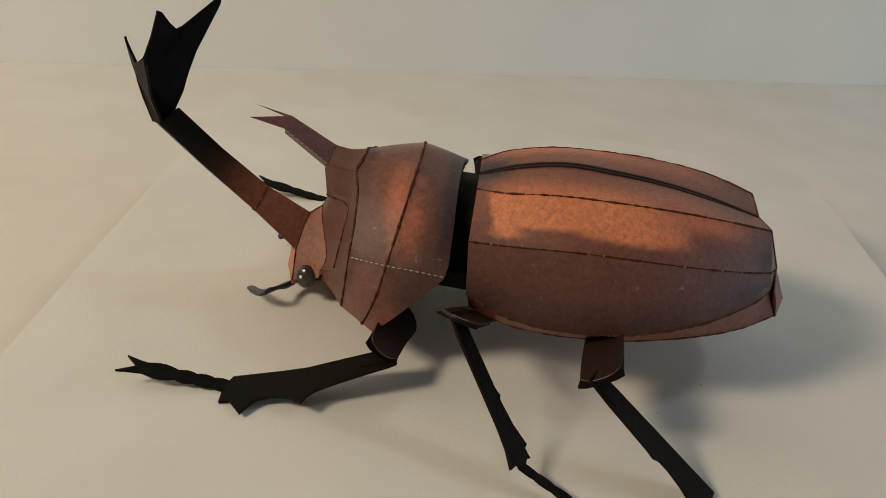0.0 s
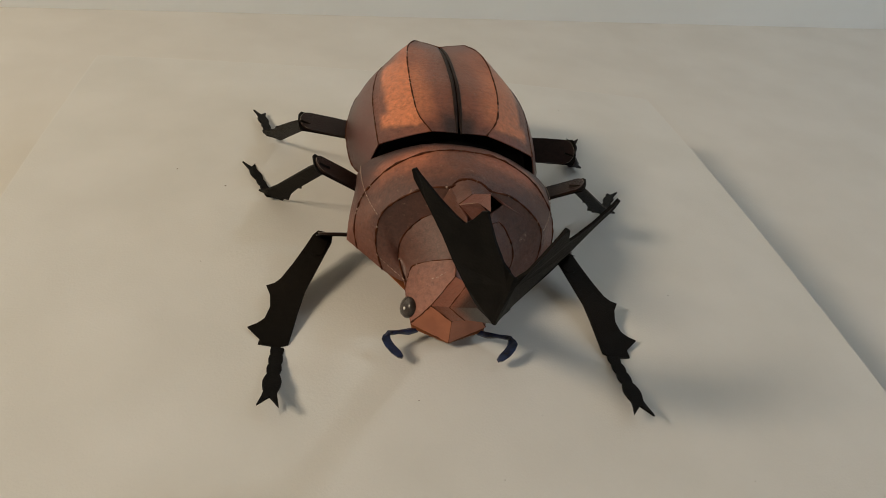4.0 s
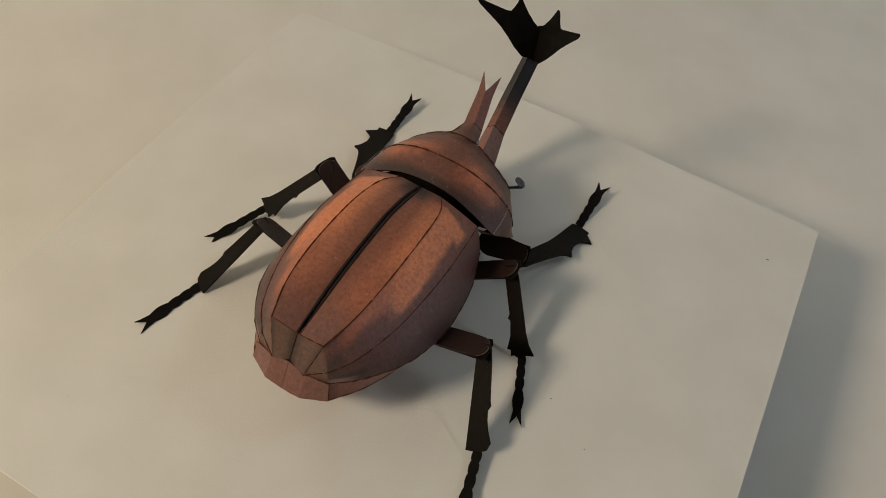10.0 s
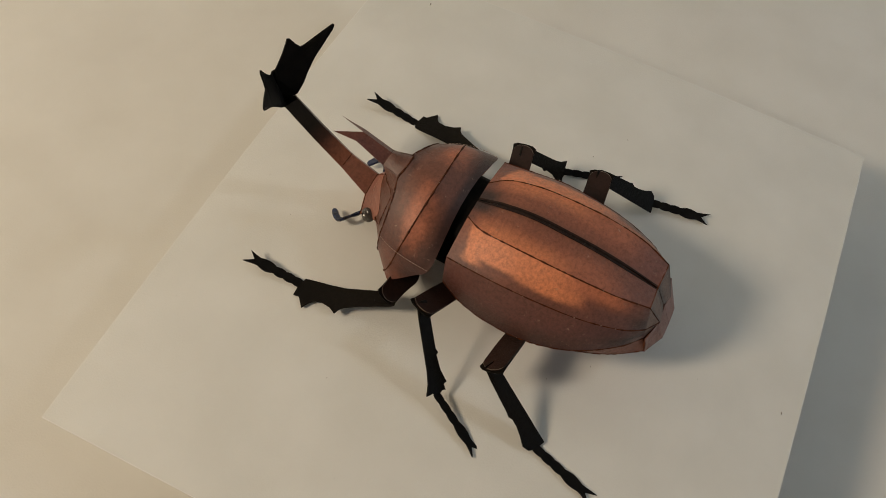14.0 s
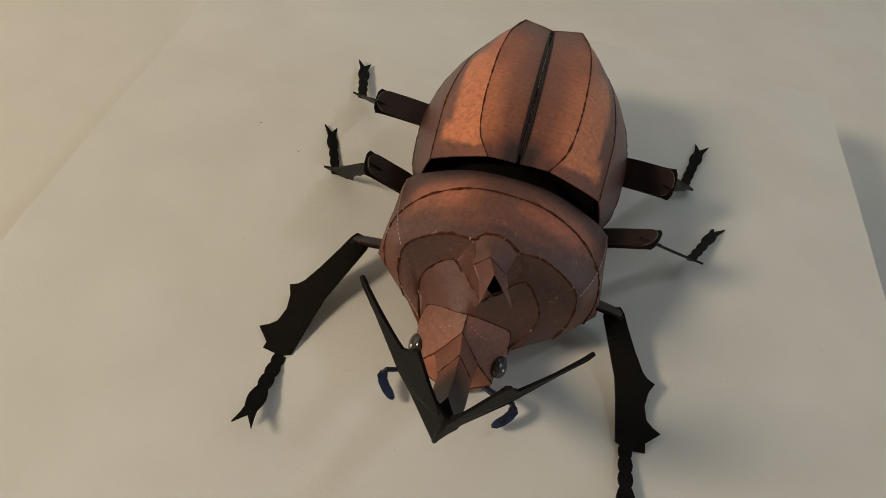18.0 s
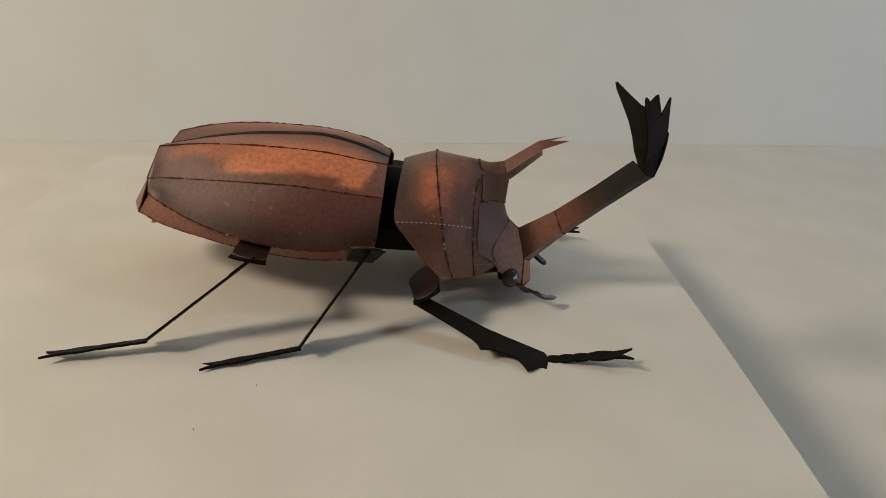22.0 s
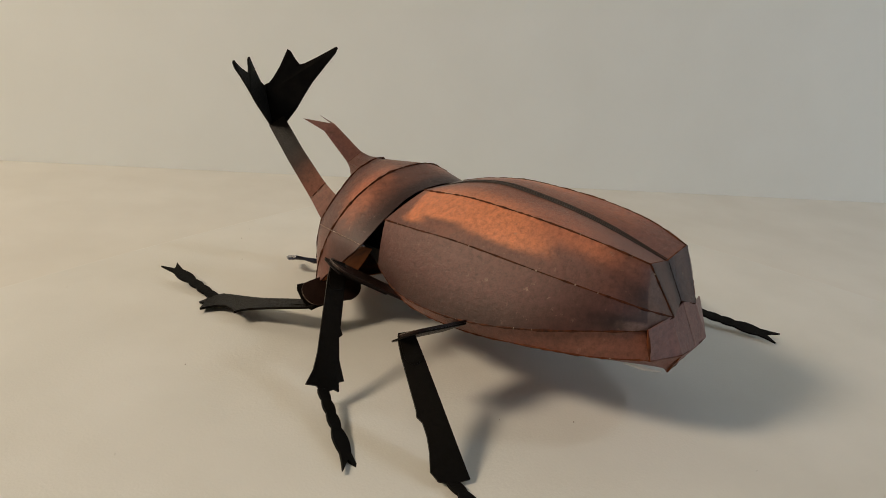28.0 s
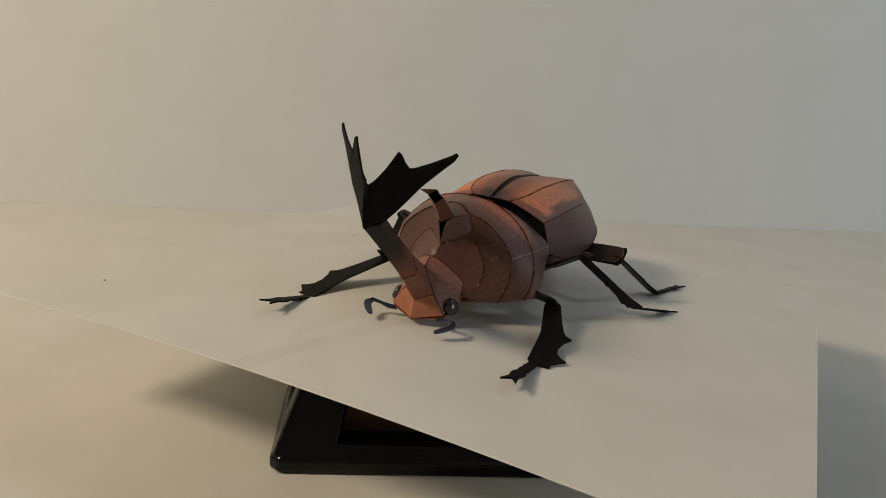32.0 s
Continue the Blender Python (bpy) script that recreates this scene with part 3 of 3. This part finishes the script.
def full_ring(r, n=33):
    whole = list(r) if r[0][0] < 0 else mirror(r[::-1], -1)[:-1] + list(r)
    return spline([(x, y, z + ROLL * x) for x, y, z in whole], n)


SH = [full_ring(r) for r in RINGS]
shield = None
for k, (nm, mat) in enumerate((("shield", SHIELD_REAR), ("shield_front_band", SHIELD_FRONT), ("shield_rim", RIM), ("neck_collar", COLLAR))):
    a, b = SH[k], SH[k + 1]
    rows = []
    for u in (0, 0.2, 0.4, 0.6, 0.8, 1):
        dip = -0.9 if k >= 2 else 0.5
        rows.append([p + (q - p) * u + np.array((p[0] * 0.04, 0, 1.0)) * dip * 4 * u * (1 - u) * (0.35 if k != 2 else 0.6) for p, q in zip(a, b)])
    one = [(j / 32, i / 5) for i in range(6) for j in range(33)]
    ob = part(nm, *strip(rows[::-1]), mat, shield or beetle, "brown printed paper shield with dark creases" if k == 0 else "", uvs=[(j / 32, 1 - i / 5) for i in range(6) for j in range(33)] * 2)
    shield = shield or ob
    creased(b, shield, (0.25, 0.25, 0.19, 0.12)[k])
for side in (-1, 1):
    st = [(x, y, z + ROLL * x) for x, y, z in mirror([(22.4, 6.2, 21.4), (22.3, 11.6, 21.6), (21.5, 17, 21.2), (20.3, 20.8, 20.6), (18.4, 24.5, 19.6)], side)]
    part("stitching", *dashes(spline(st, 24), 0.6, 0.5, 0.11), STITCH, shield, "pale printed dashed line")
    part("stitching", *dashes(spline([(x + (2 if n_ else 0), y, z + ROLL * x) for n_, (x, y, z) in enumerate(mirror([(18.3, 25.2, 10.4), (14.4, 27, 9.6), (9.7, 31.4, 8.2)], side))], 12), 0.6, 0.55, 0.085), STITCH, shield, "pale printed dashed line")
# underside of the shield
part("shield_underside", *strip([[(-24, 17.8, 7.2), (0, 16, 5), (24, 17.8, 9)], [(-16.2, 25.6, 6), (0, 25, 4.6), (16.2, 25.6, 7)], [(-7.6, 32, 5.6), (2, 33, 3), (11.4, 31.8, 6)]]), INSIDE, shield)
for side in (-1, 1):
    lip = [(x, y, z + ROLL * x) for x, y, z in mirror([(21.9, 6.6, 20.8), (23, 10.4, 16.4), (24, 14.5, 11.9), (24.1, 17.8, 8.3)], side)]
    deep = mirror([(16.6, 8.6, 17.6), (16.6, 11.4, 13), (16.4, 14.8, 8.6), (15.6, 17.4, 6)], side)
    part("shield_lining", *strip([lip, deep] if side < 0 else [deep, lip]), INSIDE, shield, "bare orange-brown inner edge")
# dark neck between shield and wing cases
v, f, u = loft([[(x, y, z) for x, z in ((-10, 10), (-16.5, 18), (-10, 26), (0, 28.2), (10, 26), (16.5, 18), (10, 10))] for y in (-1.5, 12)])
part("neck", v, f, BLACK, beetle, "black paper neck joint", uvs=u)
v, f, u = loft([[(x, -0.4, z) for x, z in ((-17, 11), (-20, 17), (-17, 25.6), (-8, 29.6), (0, 30.2), (8, 29.6), (17, 25.6), (20, 17), (17, 11))], [(x, -0.9, z) for x, z in ((-17, 11), (-20, 17), (-17, 25.6), (-8, 29.6), (0, 30.2), (8, 29.6), (17, 25.6), (20, 17), (17, 11))]])
part("wing_bulkhead", v, f, BLACK, beetle, smooth=False, uvs=u)

# upper horn on the shield: pedestal, hollow square tube, two prongs
TOPARC = [(-4.5, 26.5, 29.6), (-2, 25.8, 31.3), (0.9, 25.6, 31.8), (3, 25.8, 31.2), (4.6, 26.5, 29.6)]
HORNARC = [(-3.1, 32.5, 29.4), (-1.4, 32.1, 30.6), (0.6, 31.7, 31.9), (2.0, 32.1, 30.8), (3.2, 32.4, 29.6)]
midarc = [tuple((a + b) / 2 - (0.35 if k == 2 else 0) for k, (a, b) in enumerate(zip(p, q))) for p, q in zip(TOPARC, HORNARC)]
pede = part("horn_pedestal", *strip([TOPARC, midarc, HORNARC][::-1]), COLLAR, beetle, "brown paper pedestal of the shield horn", uvs=grid_uv(3, 5))
for side in (-1, 1):
    back = [(side * 4.35, 26.7, 29.9 + 0.15 * side), (side * 5.7, 26.7, 26.6), (side * 6.7, 26.9, 23.1)]
    front = [(side * 3.1, 32.5, 29.4), (side * 1.4, 33.5, 27.6), (0.1, 33.2, 20.9)]
    among = [tuple((a + b) / 2 for a, b in zip(p, q)) for p, q in zip(back, front)]
    among[2] = (side * 3.5, 30.0, 21.0)
    among[1] = (side * 3.3, 30.0, 26.6)
    cheeks = [back, among, front]
    part("pedestal_side", *strip(cheeks if side < 0 else cheeks[::-1]), COLLAR, pede, uvs=grid_uv(3, 3))
    creased([back[2], among[2], front[2]], pede, 0.18)
    part("stitching", *dashes([back[0], back[2]], 0.5, 0.5, 0.08), STITCH, pede)
creased(spline(TOPARC, 14), pede, 0.22)
A4 = [(0.6, 31.7, 31.9), (3.1, 32.4, 29.6), (0.2, 33.9, 27.1), (-3.0, 32.5, 29.4)]
B4 = [(-0.9, 40.3, 37.3), (1.3, 41, 35.6), (-1.3, 41.6, 33.6), (-3.6, 41, 35.6)]
mid = [tuple((p + q) / 2 for p, q in zip(a, b)) for a, b in zip(A4, B4)]
v, f, u = loft([A4, mid, B4], False)
uh = part("shield_horn", v, f, PRONG, beetle, "brown hollow paper horn with two prongs", smooth=False, uvs=u)
inner = [[tuple(np.array(p) * 0.88 + np.array(c) * 0.12) for p in s] for s, c in ((A4, np.mean(A4, 0)), (B4, np.mean(B4, 0)))]
v, f, u = loft(inner, False)
part("horn_lining", v, f + [(0, 1, 2, 3)], BLACK, uh, smooth=False, uvs=u)
for tip, e in (((-5.3, 47.3, 37.7), (3, 0)), ((0.3, 47.7, 38.0), (0, 1))):
    a, b = np.array(B4[e[0]]), np.array(B4[e[1]])
    t = np.array(tip)
    v, f, u = loft([[a, b, (a + b) / 2 - np.array((0, 0, 0.25))], [a + (t - a) * 0.55, b + (t - b) * 0.5, (a + b) / 2 + (t - (a + b) / 2) * 0.5 - np.array((0, 0, 0.2))], [t, t + np.array((0.05, 0, 0)), t + np.array((0, 0, 0.05))]])
    part("prong", v, f, PRONG, uh, smooth=False, uvs=u)
for k in range(4):
    creased([A4[k], A4[(k + 1) % 4]], uh, 0.14)
for k in (1, 3):
    part("stitching", *dashes([A4[k], B4[k]], 0.6, 0.55, 0.085), STITCH, uh, "pale printed dashed line")

# head, snout, eyes, antennae
CX = 2.0


def hx(points, side):
    """Head points are drawn for its left half; the right half mirrors about the head's own middle."""
    return [(x if side < 0 else 2 * CX - x, y, z) for x, y, z in points]


FACE = [(2.1, 37.2, 14.6), (-0.4, 38.1, 11.2), (-2.5, 38.7, 8.1), (-4.3, 38.6, 5.3), (-6.2, 38.3, 2.7)]
FACE9 = [tuple((a + b) / 2 for a, b in zip(FACE[q // 2], FACE[(q + 1) // 2])) for q in range(9)]
head = None
for side in (-1, 1):
    b, fc = [tuple(SH[4][16 + 2 * side * q]) for q in range(9)], hx(FACE9, side)
    rows = [b, [tuple((p + q) / 2 + (0.3 if i == 0 else 0) for i, (p, q) in enumerate(zip(m, n_))) for m, n_ in zip(b, fc)], fc]
    ob = part("head" if head is None else "cheek", *strip(rows if side < 0 else rows[::-1]), HEADP, head or beetle, "brown faceted paper head" if head is None else "", uvs=grid_uv(3, 9))
    head = head or ob
    creased(fc, head, 0.15)
    sn = hx([(-2.5, 38.7, 7.8), (2, 40.8, 5.9), (2, 41.6, 0.4), (-6.2, 38.5, 2.5)], side)
    part("snout_panel", *plate(sn, np.cross(np.array(sn[1]) - sn[0], np.array(sn[2]) - sn[1]), 0.3), SNOUT, head, "salmon-orange paper snout panel", smooth=False)
    for p, q in ((0, 1), (1, 2), (2, 3), (3, 0)):
        creased([sn[p], sn[q]], head, 0.14)
    part("jaw", *plate(hx([(2, 41.6, 0.1), (-6, 38.7, 1.5), (-7.2, 32.2, 4.2), (2, 32.5, 2.5)], side), (0, 0.2, 1), 0.3), INSIDE, head, smooth=False)
    # eye: flattened dome
    c = np.array(hx([(-7.0, 35.4, 4.6)], side)[0])
    n = np.array((side * 0.86, 0.30, 0.42))
    n /= np.linalg.norm(n)
    e1 = np.cross(n, (0, 0, 1))
    e1 /= np.linalg.norm(e1)
    e2 = np.cross(e1, n)
    secs = []
    for r, h in ((2.4, -0.5), (2.4, 0.0), (2.1, 0.55), (1.3, 0.95), (0.4, 1.1)):
        secs.append([c + n * h + r * (math.cos(w) * e1 + 1.02 * math.sin(w) * e2) for w in [2 * math.pi * k / 20 for k in range(20)]])
    v, f, u = loft(secs)
    eye = part("eye", v, f, EYE, head, "glossy black domed eye with a white dot", uvs=u)
    d = c + n * 1.04 - e2 * 0.15 - e1 * 0.45 * side
    v, f, u = loft([[d + n * h + r * (math.cos(w) * e1 + math.sin(w) * e2) for w in [2 * math.pi * k / 10 for k in range(10)]] for r, h in ((0.42, -0.5), (0.42, 0.0), (0.2, 0.1))])
    part("eye_dot", v, f, GLINT, eye, uvs=u)
    an = [np.array(q) for q in hx([(-4.7, 38.6, 0.9), (-6.8, 39.7, 1.2), (-9, 40.8, 2.0), (-11.2, 41.9, 2.6), (-11.8, 42.7, 2.2)], side)]
    ant = part("antenna", *tube(an, [0.6, 0.75, 0.45, 0.6, 0.5], 7), CLUB, head, "blue-black elbowed antenna")
    club = hx([(-10.9, 41.9, 2.5), (-12.2, 42.3, 2.4), (-12.6, 43.4, 2.1), (-11.9, 44.8, 1.6), (-10.6, 46.2, 1.0), (-9.2, 47.1, 0.6), (-8.3, 47.1, 0.4), (-8.0, 46.4, 0.5), (-8.6, 45.4, 0.9), (-9.8, 44.3, 1.4), (-10.6, 43.3, 1.9)], side)
    part("club", *plate(club, (side * 0.2, 0.45, 0.9), 0.7), CLUB, ant, smooth=False)
creased([(2, 34.3, 17.2), (2.1, 37.2, 14.6)], head, 0.12)
for side in (-1, 1):
    part("stitching", *dashes(hx([(1.9, 35.2, 16.2), (-1.6, 36, 13.6), (-3.4, 35.6, 12.6)], side), 0.5, 0.5, 0.08), STITCH, head)

# long forked head horn
HS = [[(2.1, 37.1, 14.8), (-2.6, 38.8, 7.9), (2.0, 41.0, 5.8), (6.5, 38.6, 7.9)],
      [(1.4, 45.9, 19.8), (-1.9, 47.8, 15.5), (1.5, 49.4, 13.6), (4.5, 47.8, 15.3)],
      [(1.2, 55.2, 26.9), (-1.8, 57.6, 23.5), (1.3, 59.4, 21.9), (4.2, 57.6, 23.5)],
      [(1.3, 63.9, 34.3), (-1.4, 67, 31.4), (1.7, 69.5, 30.3), (4.2, 67, 31.4)]]
v, f, u = loft(HS[:2])
horn = part("head_horn", v, f, HORN_ROOT, beetle, "long black-tipped paper horn with a forked end", smooth=False, uvs=u)
v, f, u = loft(HS[1:])
part("horn_shaft", v, f, HORN, horn, smooth=False, uvs=u)
creased([*HS[1], HS[1][0]], horn, 0.15)
creased([*HS[0], HS[0][0]], horn, 0.15)
WING = [(1.6, 69.5, 30.3), (1.1, 70.5, 35), (0.6, 71.1, 38.8), (0.2, 71.2, 41.2), (-1.2, 71, 42.4), (-3.4, 70.3, 45.4), (-5.2, 69.8, 48.4), (-5.9, 69.6, 49.7), (-6.6, 69.1, 49.2), (-7.2, 68, 47.2), (-7.9, 67.1, 46),
        (-9.0, 66.3, 46.3), (-12.0, 64.4, 47.8), (-15.2, 62.1, 49.7), (-16.3, 61.2, 50.5), (-16.7, 60.9, 50.1), (-16.0, 61.2, 48.7), (-13.0, 62.5, 45.6), (-9.6, 64.1, 41.8), (-7.0, 65, 38.4), (-4.4, 65.4, 35.2), (-1.6, 66.4, 32)]
for side in (-1, 1):
    w = WING
    if side > 0:
        w = [(2 * (1.6 - 0.075 * (z - 30.3)) - x, y - 0.6 * min(1, max(0, z - 33) / 16), z + (1.7 + 0.075 * max(0, -x - 5.9)) * min(1, max(0, z - 33) / 16)) for x, y, z in WING]
    p0, p1, p2 = np.array(w[0]), np.array(w[14]), np.array(w[7])
    part("fork_blade", *plate(w, np.cross(p1 - p0, p2 - p0), 0.45), BLACK, horn, "flat black two-pointed fork blade", smooth=False)

edges = [WING[:5], [(2 * (1.6 - 0.075 * (z - 30.3)) - x, y - 0.6 * min(1, max(0, z - 33) / 16), z + (1.7 + 0.075 * max(0, -x - 5.9)) * min(1, max(0, z - 33) / 16)) for x, y, z in WING[:5]]]
part("fork_web", *strip([edges[0][:4], [tuple((a + b) / 2 + (0.35 if k == 1 else 0) for k, (a, b) in enumerate(zip(p, q))) for p, q in zip(edges[0][:4], edges[1][:4])], edges[1][:4]], 0.45), BLACK, horn, smooth=False)

# ---- legs ----


def card(outline, origin, along, normal, thick, name, mat, parent, label=""):
    """A flat cut-out: outline points (distance along, offset sideways) laid from origin."""
    along = np.array(along, float)
    length = np.linalg.norm(along)
    along = along / length
    normal = np.array(normal, float)
    normal = normal - along * (normal @ along)
    normal /= np.linalg.norm(normal)
    across = np.cross(normal, along)
    pts = [np.array(origin) + along * a + across * b for a, b in outline]
    v, f = plate(pts, normal, thick)
    uv = [(0.5 + b * 0.1, a / length) for a, b in outline] * 2
    return part(name, v, f, mat, parent, label, smooth=False, uvs=uv)


def foot_outline(length, wide):
    """Three beads, a long last joint and a forked claw."""
    up = []
    for a, w in ((0, 0.95), (0.02, 1.12), (0.07, 1.22), (0.12, 1.12), (0.145, 0.92), (0.17, 1.14), (0.23, 1.28), (0.285, 1.14), (0.31, 0.92), (0.335, 1.16), (0.395, 1.3), (0.45, 1.16), (0.48, 0.96),
                 (0.53, 1.3), (0.60, 1.58), (0.66, 1.56), (0.72, 1.36), (0.77, 1.12)):
        up.append((a * length, w * wide))
    fork = [(0.86 * length, wide * 1.3), (length, wide * 1.72), (0.89 * length, wide * 0.5), (0.85 * length, 0.05), (0.885 * length, -wide * 0.5), (0.975 * length, -wide * 1.75), (0.85 * length, -wide * 1.25)]
    return up + fork + [(a, -0.94 * b) for a, b in up[::-1]]


# shin outlines: share of the length, then width, the notched edge first
FRONT_SHIN = [(-0.05, 1.8), (0.03, 2.3), (0.3, 1.5), (0.5, 0.9), (0.65, 1.1), (0.8, 1.5), (0.96, 1.9), (1.0, 0.3), (1.02, -1.8), (1.03, -4.1), (0.965, -4.3), (0.895, -7.8), (0.85, -6.2), (0.8, -5.1), (0.7, -5.0), (0.6, -6.2), (0.535, -7.8), (0.5, -6.3), (0.45, -5.4), (0.3, -4.2), (0.12, -3.1), (0, -2.5), (-0.05, -1.8)]
MIDDLE_SHIN = [(-0.05, 1.5), (0, 1.9), (0.1, 2.05), (0.5, 2.15), (0.55, 2.8), (0.575, 2.1), (0.75, 2.7), (0.9, 4.2), (0.915, 3.1), (0.985, 3.4), (0.975, 2.3), (1.0, 1.2), (0.985, 0.4), (1.0, -0.6), (0.975, -1.4), (0.98, -3.7), (0.86, -2.5), (0.72, -2.1), (0.4, -2.05), (0.1, -2.0), (0, -1.7), (-0.05, -1.3)]
HIND_SHIN = [(-0.05, 1.5), (0, 2.0), (0.12, 2.35), (0.5, 2.7), (0.545, 3.0), (0.59, 2.2), (0.68, 2.15), (0.78, 2.6), (0.9, 3.6), (0.97, 2.6), (0.985, 1.6), (1.0, -0.4), (1.0, -3.5), (0.8, -3.2), (0.5, -2.8), (0.15, -2.3), (0, -2.0), (-0.05, -1.4)]
# hip, knee, top of the shin, ankle, claw; (left, right)
LEGS = {"front": (((-15.5, 13.2, 8), (15.5, 13.2, 8)), ((-30.2, 15.2, 7.2), (31.2, 14.4, 8.0)), ((-28.8, 14.0, 5.4), (30.0, 13.4, 6.2)), ((-35.5, 42.1, -1.6), (38.0, 42.4, -2.5)), ((-36.4, 61.6, 0.5), (38.2, 61.7, 0.5))),
        "middle": (((-16, -2.0, 9.4), (16, -2.4, 9.0)), ((-33.2, 2.9, 20.3), (32.8, 1.4, 19.8)), ((-31.6, 2.9, 18.9), (31.4, 1.2, 18.2)), ((-47.0, -11.4, 3.2), (44.6, -12.0, 0.8)), ((-55.8, -29.8, -0.5), (52.6, -31.2, -0.3))),
        "hind": (((-19, -24.6, 14), (19, -26.4, 14)), ((-37.8, -21.8, 16.0), (38.0, -23.8, 17.9)), ((-36.6, -21.9, 14.9), (36.9, -23.6, 17.0)), ((-46.0, -42.8, 0.6), (47.5, -43.2, 2.3)), ((-51.1, -63.1, 0.3), (52.8, -62.8, 0.6)))}
HALF = {"front": (3.2, 3.2), "middle": (3.4, 3.4), "hind": (3.7, 3.6)}
SHAPES = {"front": FRONT_SHIN, "middle": MIDDLE_SHIN, "hind": HIND_SHIN}
SPREAD = {"front": (1, 1), "middle": (0.93, 1.0), "hind": (0.87, 0.96)}
# normals of the thigh and of the shin; (left, right)
THIGH_FACE = {"front": ((0, -0.55, 0.83), (0, -0.55, 0.83)), "middle": ((0.48, -0.20, 0.85), (-0.54, -0.01, 0.84)), "hind": ((0.17, 0.57, 0.80), (-0.22, 0.18, 0.96))}
SHIN_FACE = {"front": ((0, 0, 1), (0, 0, 1)), "middle": ((-0.12, -0.67, 0.73), (-0.12, -0.83, 0.54)), "hind": ((-0.26, -0.46, 0.85), (-0.20, -0.66, 0.73))}
FOOT_FACE = {"front": ((0, 0, 1), (0, 0, 1)), "middle": ((0.25, -0.30, 0.92), (-0.22, -0.15, 0.96)), "hind": ((0.20, -0.06, 0.98), (-0.23, -0.15, 0.96))}
FOOT_HALF = {"front": 1.2, "middle": 1.0, "hind": 1.12}
for k, side in enumerate((-1, 1)):
    for name, joints in LEGS.items():
        hip, knee, shin0, ankle, tip = (np.array(q[k], float) for q in joints)
        half, d = HALF[name][k], knee - hip
        L = float(np.linalg.norm(d))
        n = THIGH_FACE[name][k]
        arc = [(L - half * 0.75 + half * 0.75 * math.sin(t), 0.98 * half * math.cos(t)) for t in [math.pi * q / 12 for q in range(13)]]
        outline = [(0, half * 0.95), (L * 0.55, half * 1.02)] + arc + [(L * 0.55, -half * 1.02), (0, -half * 0.95)]
        if name == "front":
            outline = [(4.6 - 4.4 * math.sin(t), -4.2 * math.cos(t)) for t in [math.pi * q / 10 for q in range(11)]] + [(L * 0.6, half * 1.06)] + arc + [(L * 0.6, -half * 1.06)]
        leg = card(outline, hip, d, n, 0.5, name + "_leg", THIGH, beetle, "black-brown jointed paper leg with a notched shin")
        up = np.array(n, float)
        up = up - d / L * (up @ d / L)
        up /= np.linalg.norm(up)
        across = np.cross(up, d / L)
        lip = [(L * 0.35, half * 0.96), (L - half * 0.55, half * 1.04), (L - half * 0.1, half * 1.1), (L + 0.35, half * 0.72), (L + 0.5, 0), (L + 0.35, -half * 0.72), (L - half * 0.1, -half * 1.1), (L - half * 0.55, -half * 1.04), (L * 0.35, -half * 0.96)]
        card(lip, hip - up * 0.42, d, n, 0.3, "knee_flap", SHIN, leg, "black card flap under the knee")
        worn = [hip + d / L * a + across * b + up * 0.26 for a, b in arc[1:-1]]
        part("worn_edge", *tube(worn, [0.02 + 0.055 * abs(math.sin(2.7 * q + k)) for q in range(len(worn))], 4), RAW_DULL, leg, "pale worn paper edge")
        way = ankle - shin0
        Ls = float(np.linalg.norm(way))
        nn = np.array(SHIN_FACE[name][k], float)
        nn = nn - way / Ls * (nn @ way / Ls)
        nn /= np.linalg.norm(nn)
        flip = side * {"front": 1, "middle": -1, "hind": 1}[name]
        card([(a * Ls, b * flip * SPREAD[name][k]) for a, b in SHAPES[name]], shin0, way, nn, 0.5, "shin", SHIN, leg)
        fd = tip - ankle
        card(foot_outline(float(np.linalg.norm(fd)), FOOT_HALF[name]), ankle - fd * 0.02, fd, FOOT_FACE[name][k], 0.5, "foot", BLACK, leg)
        tab0 = shin0 - way * 0.01 + nn * 0.3
        tab = [(0, 1.5), (0.11 * Ls, 1.6)] + [(0.15 * Ls + 1.5 * math.sin(t), 1.6 * math.cos(t)) for t in [math.pi * q / 8 for q in range(9)]] + [(0.11 * Ls, -1.6), (0, -1.5)]
        card(tab, tab0, way, nn, 0.22, "glue_tab", SHIN, leg, "rounded black glue tab")


tagged(part("worn_flecks", *FLECKS, FLECK, beetle), "pale flecks of bare paper along the folds", kind="stuff")

# ---- what turns ----
SET = pose(-0.01821, 0.00102, 0.00035, 1.630, -1.310, -0.125)   # beetle and sheet on the slightly leaning platter


def motions():
    for ob in (sheet, beetle):
        walk(ob, [(0.5 * k, pose(0, 0, FLOOR_DROP, 0, 0, 72.048 + 24.6283 * 0.5 * k) @ SET) for k in range(65)])


motions()
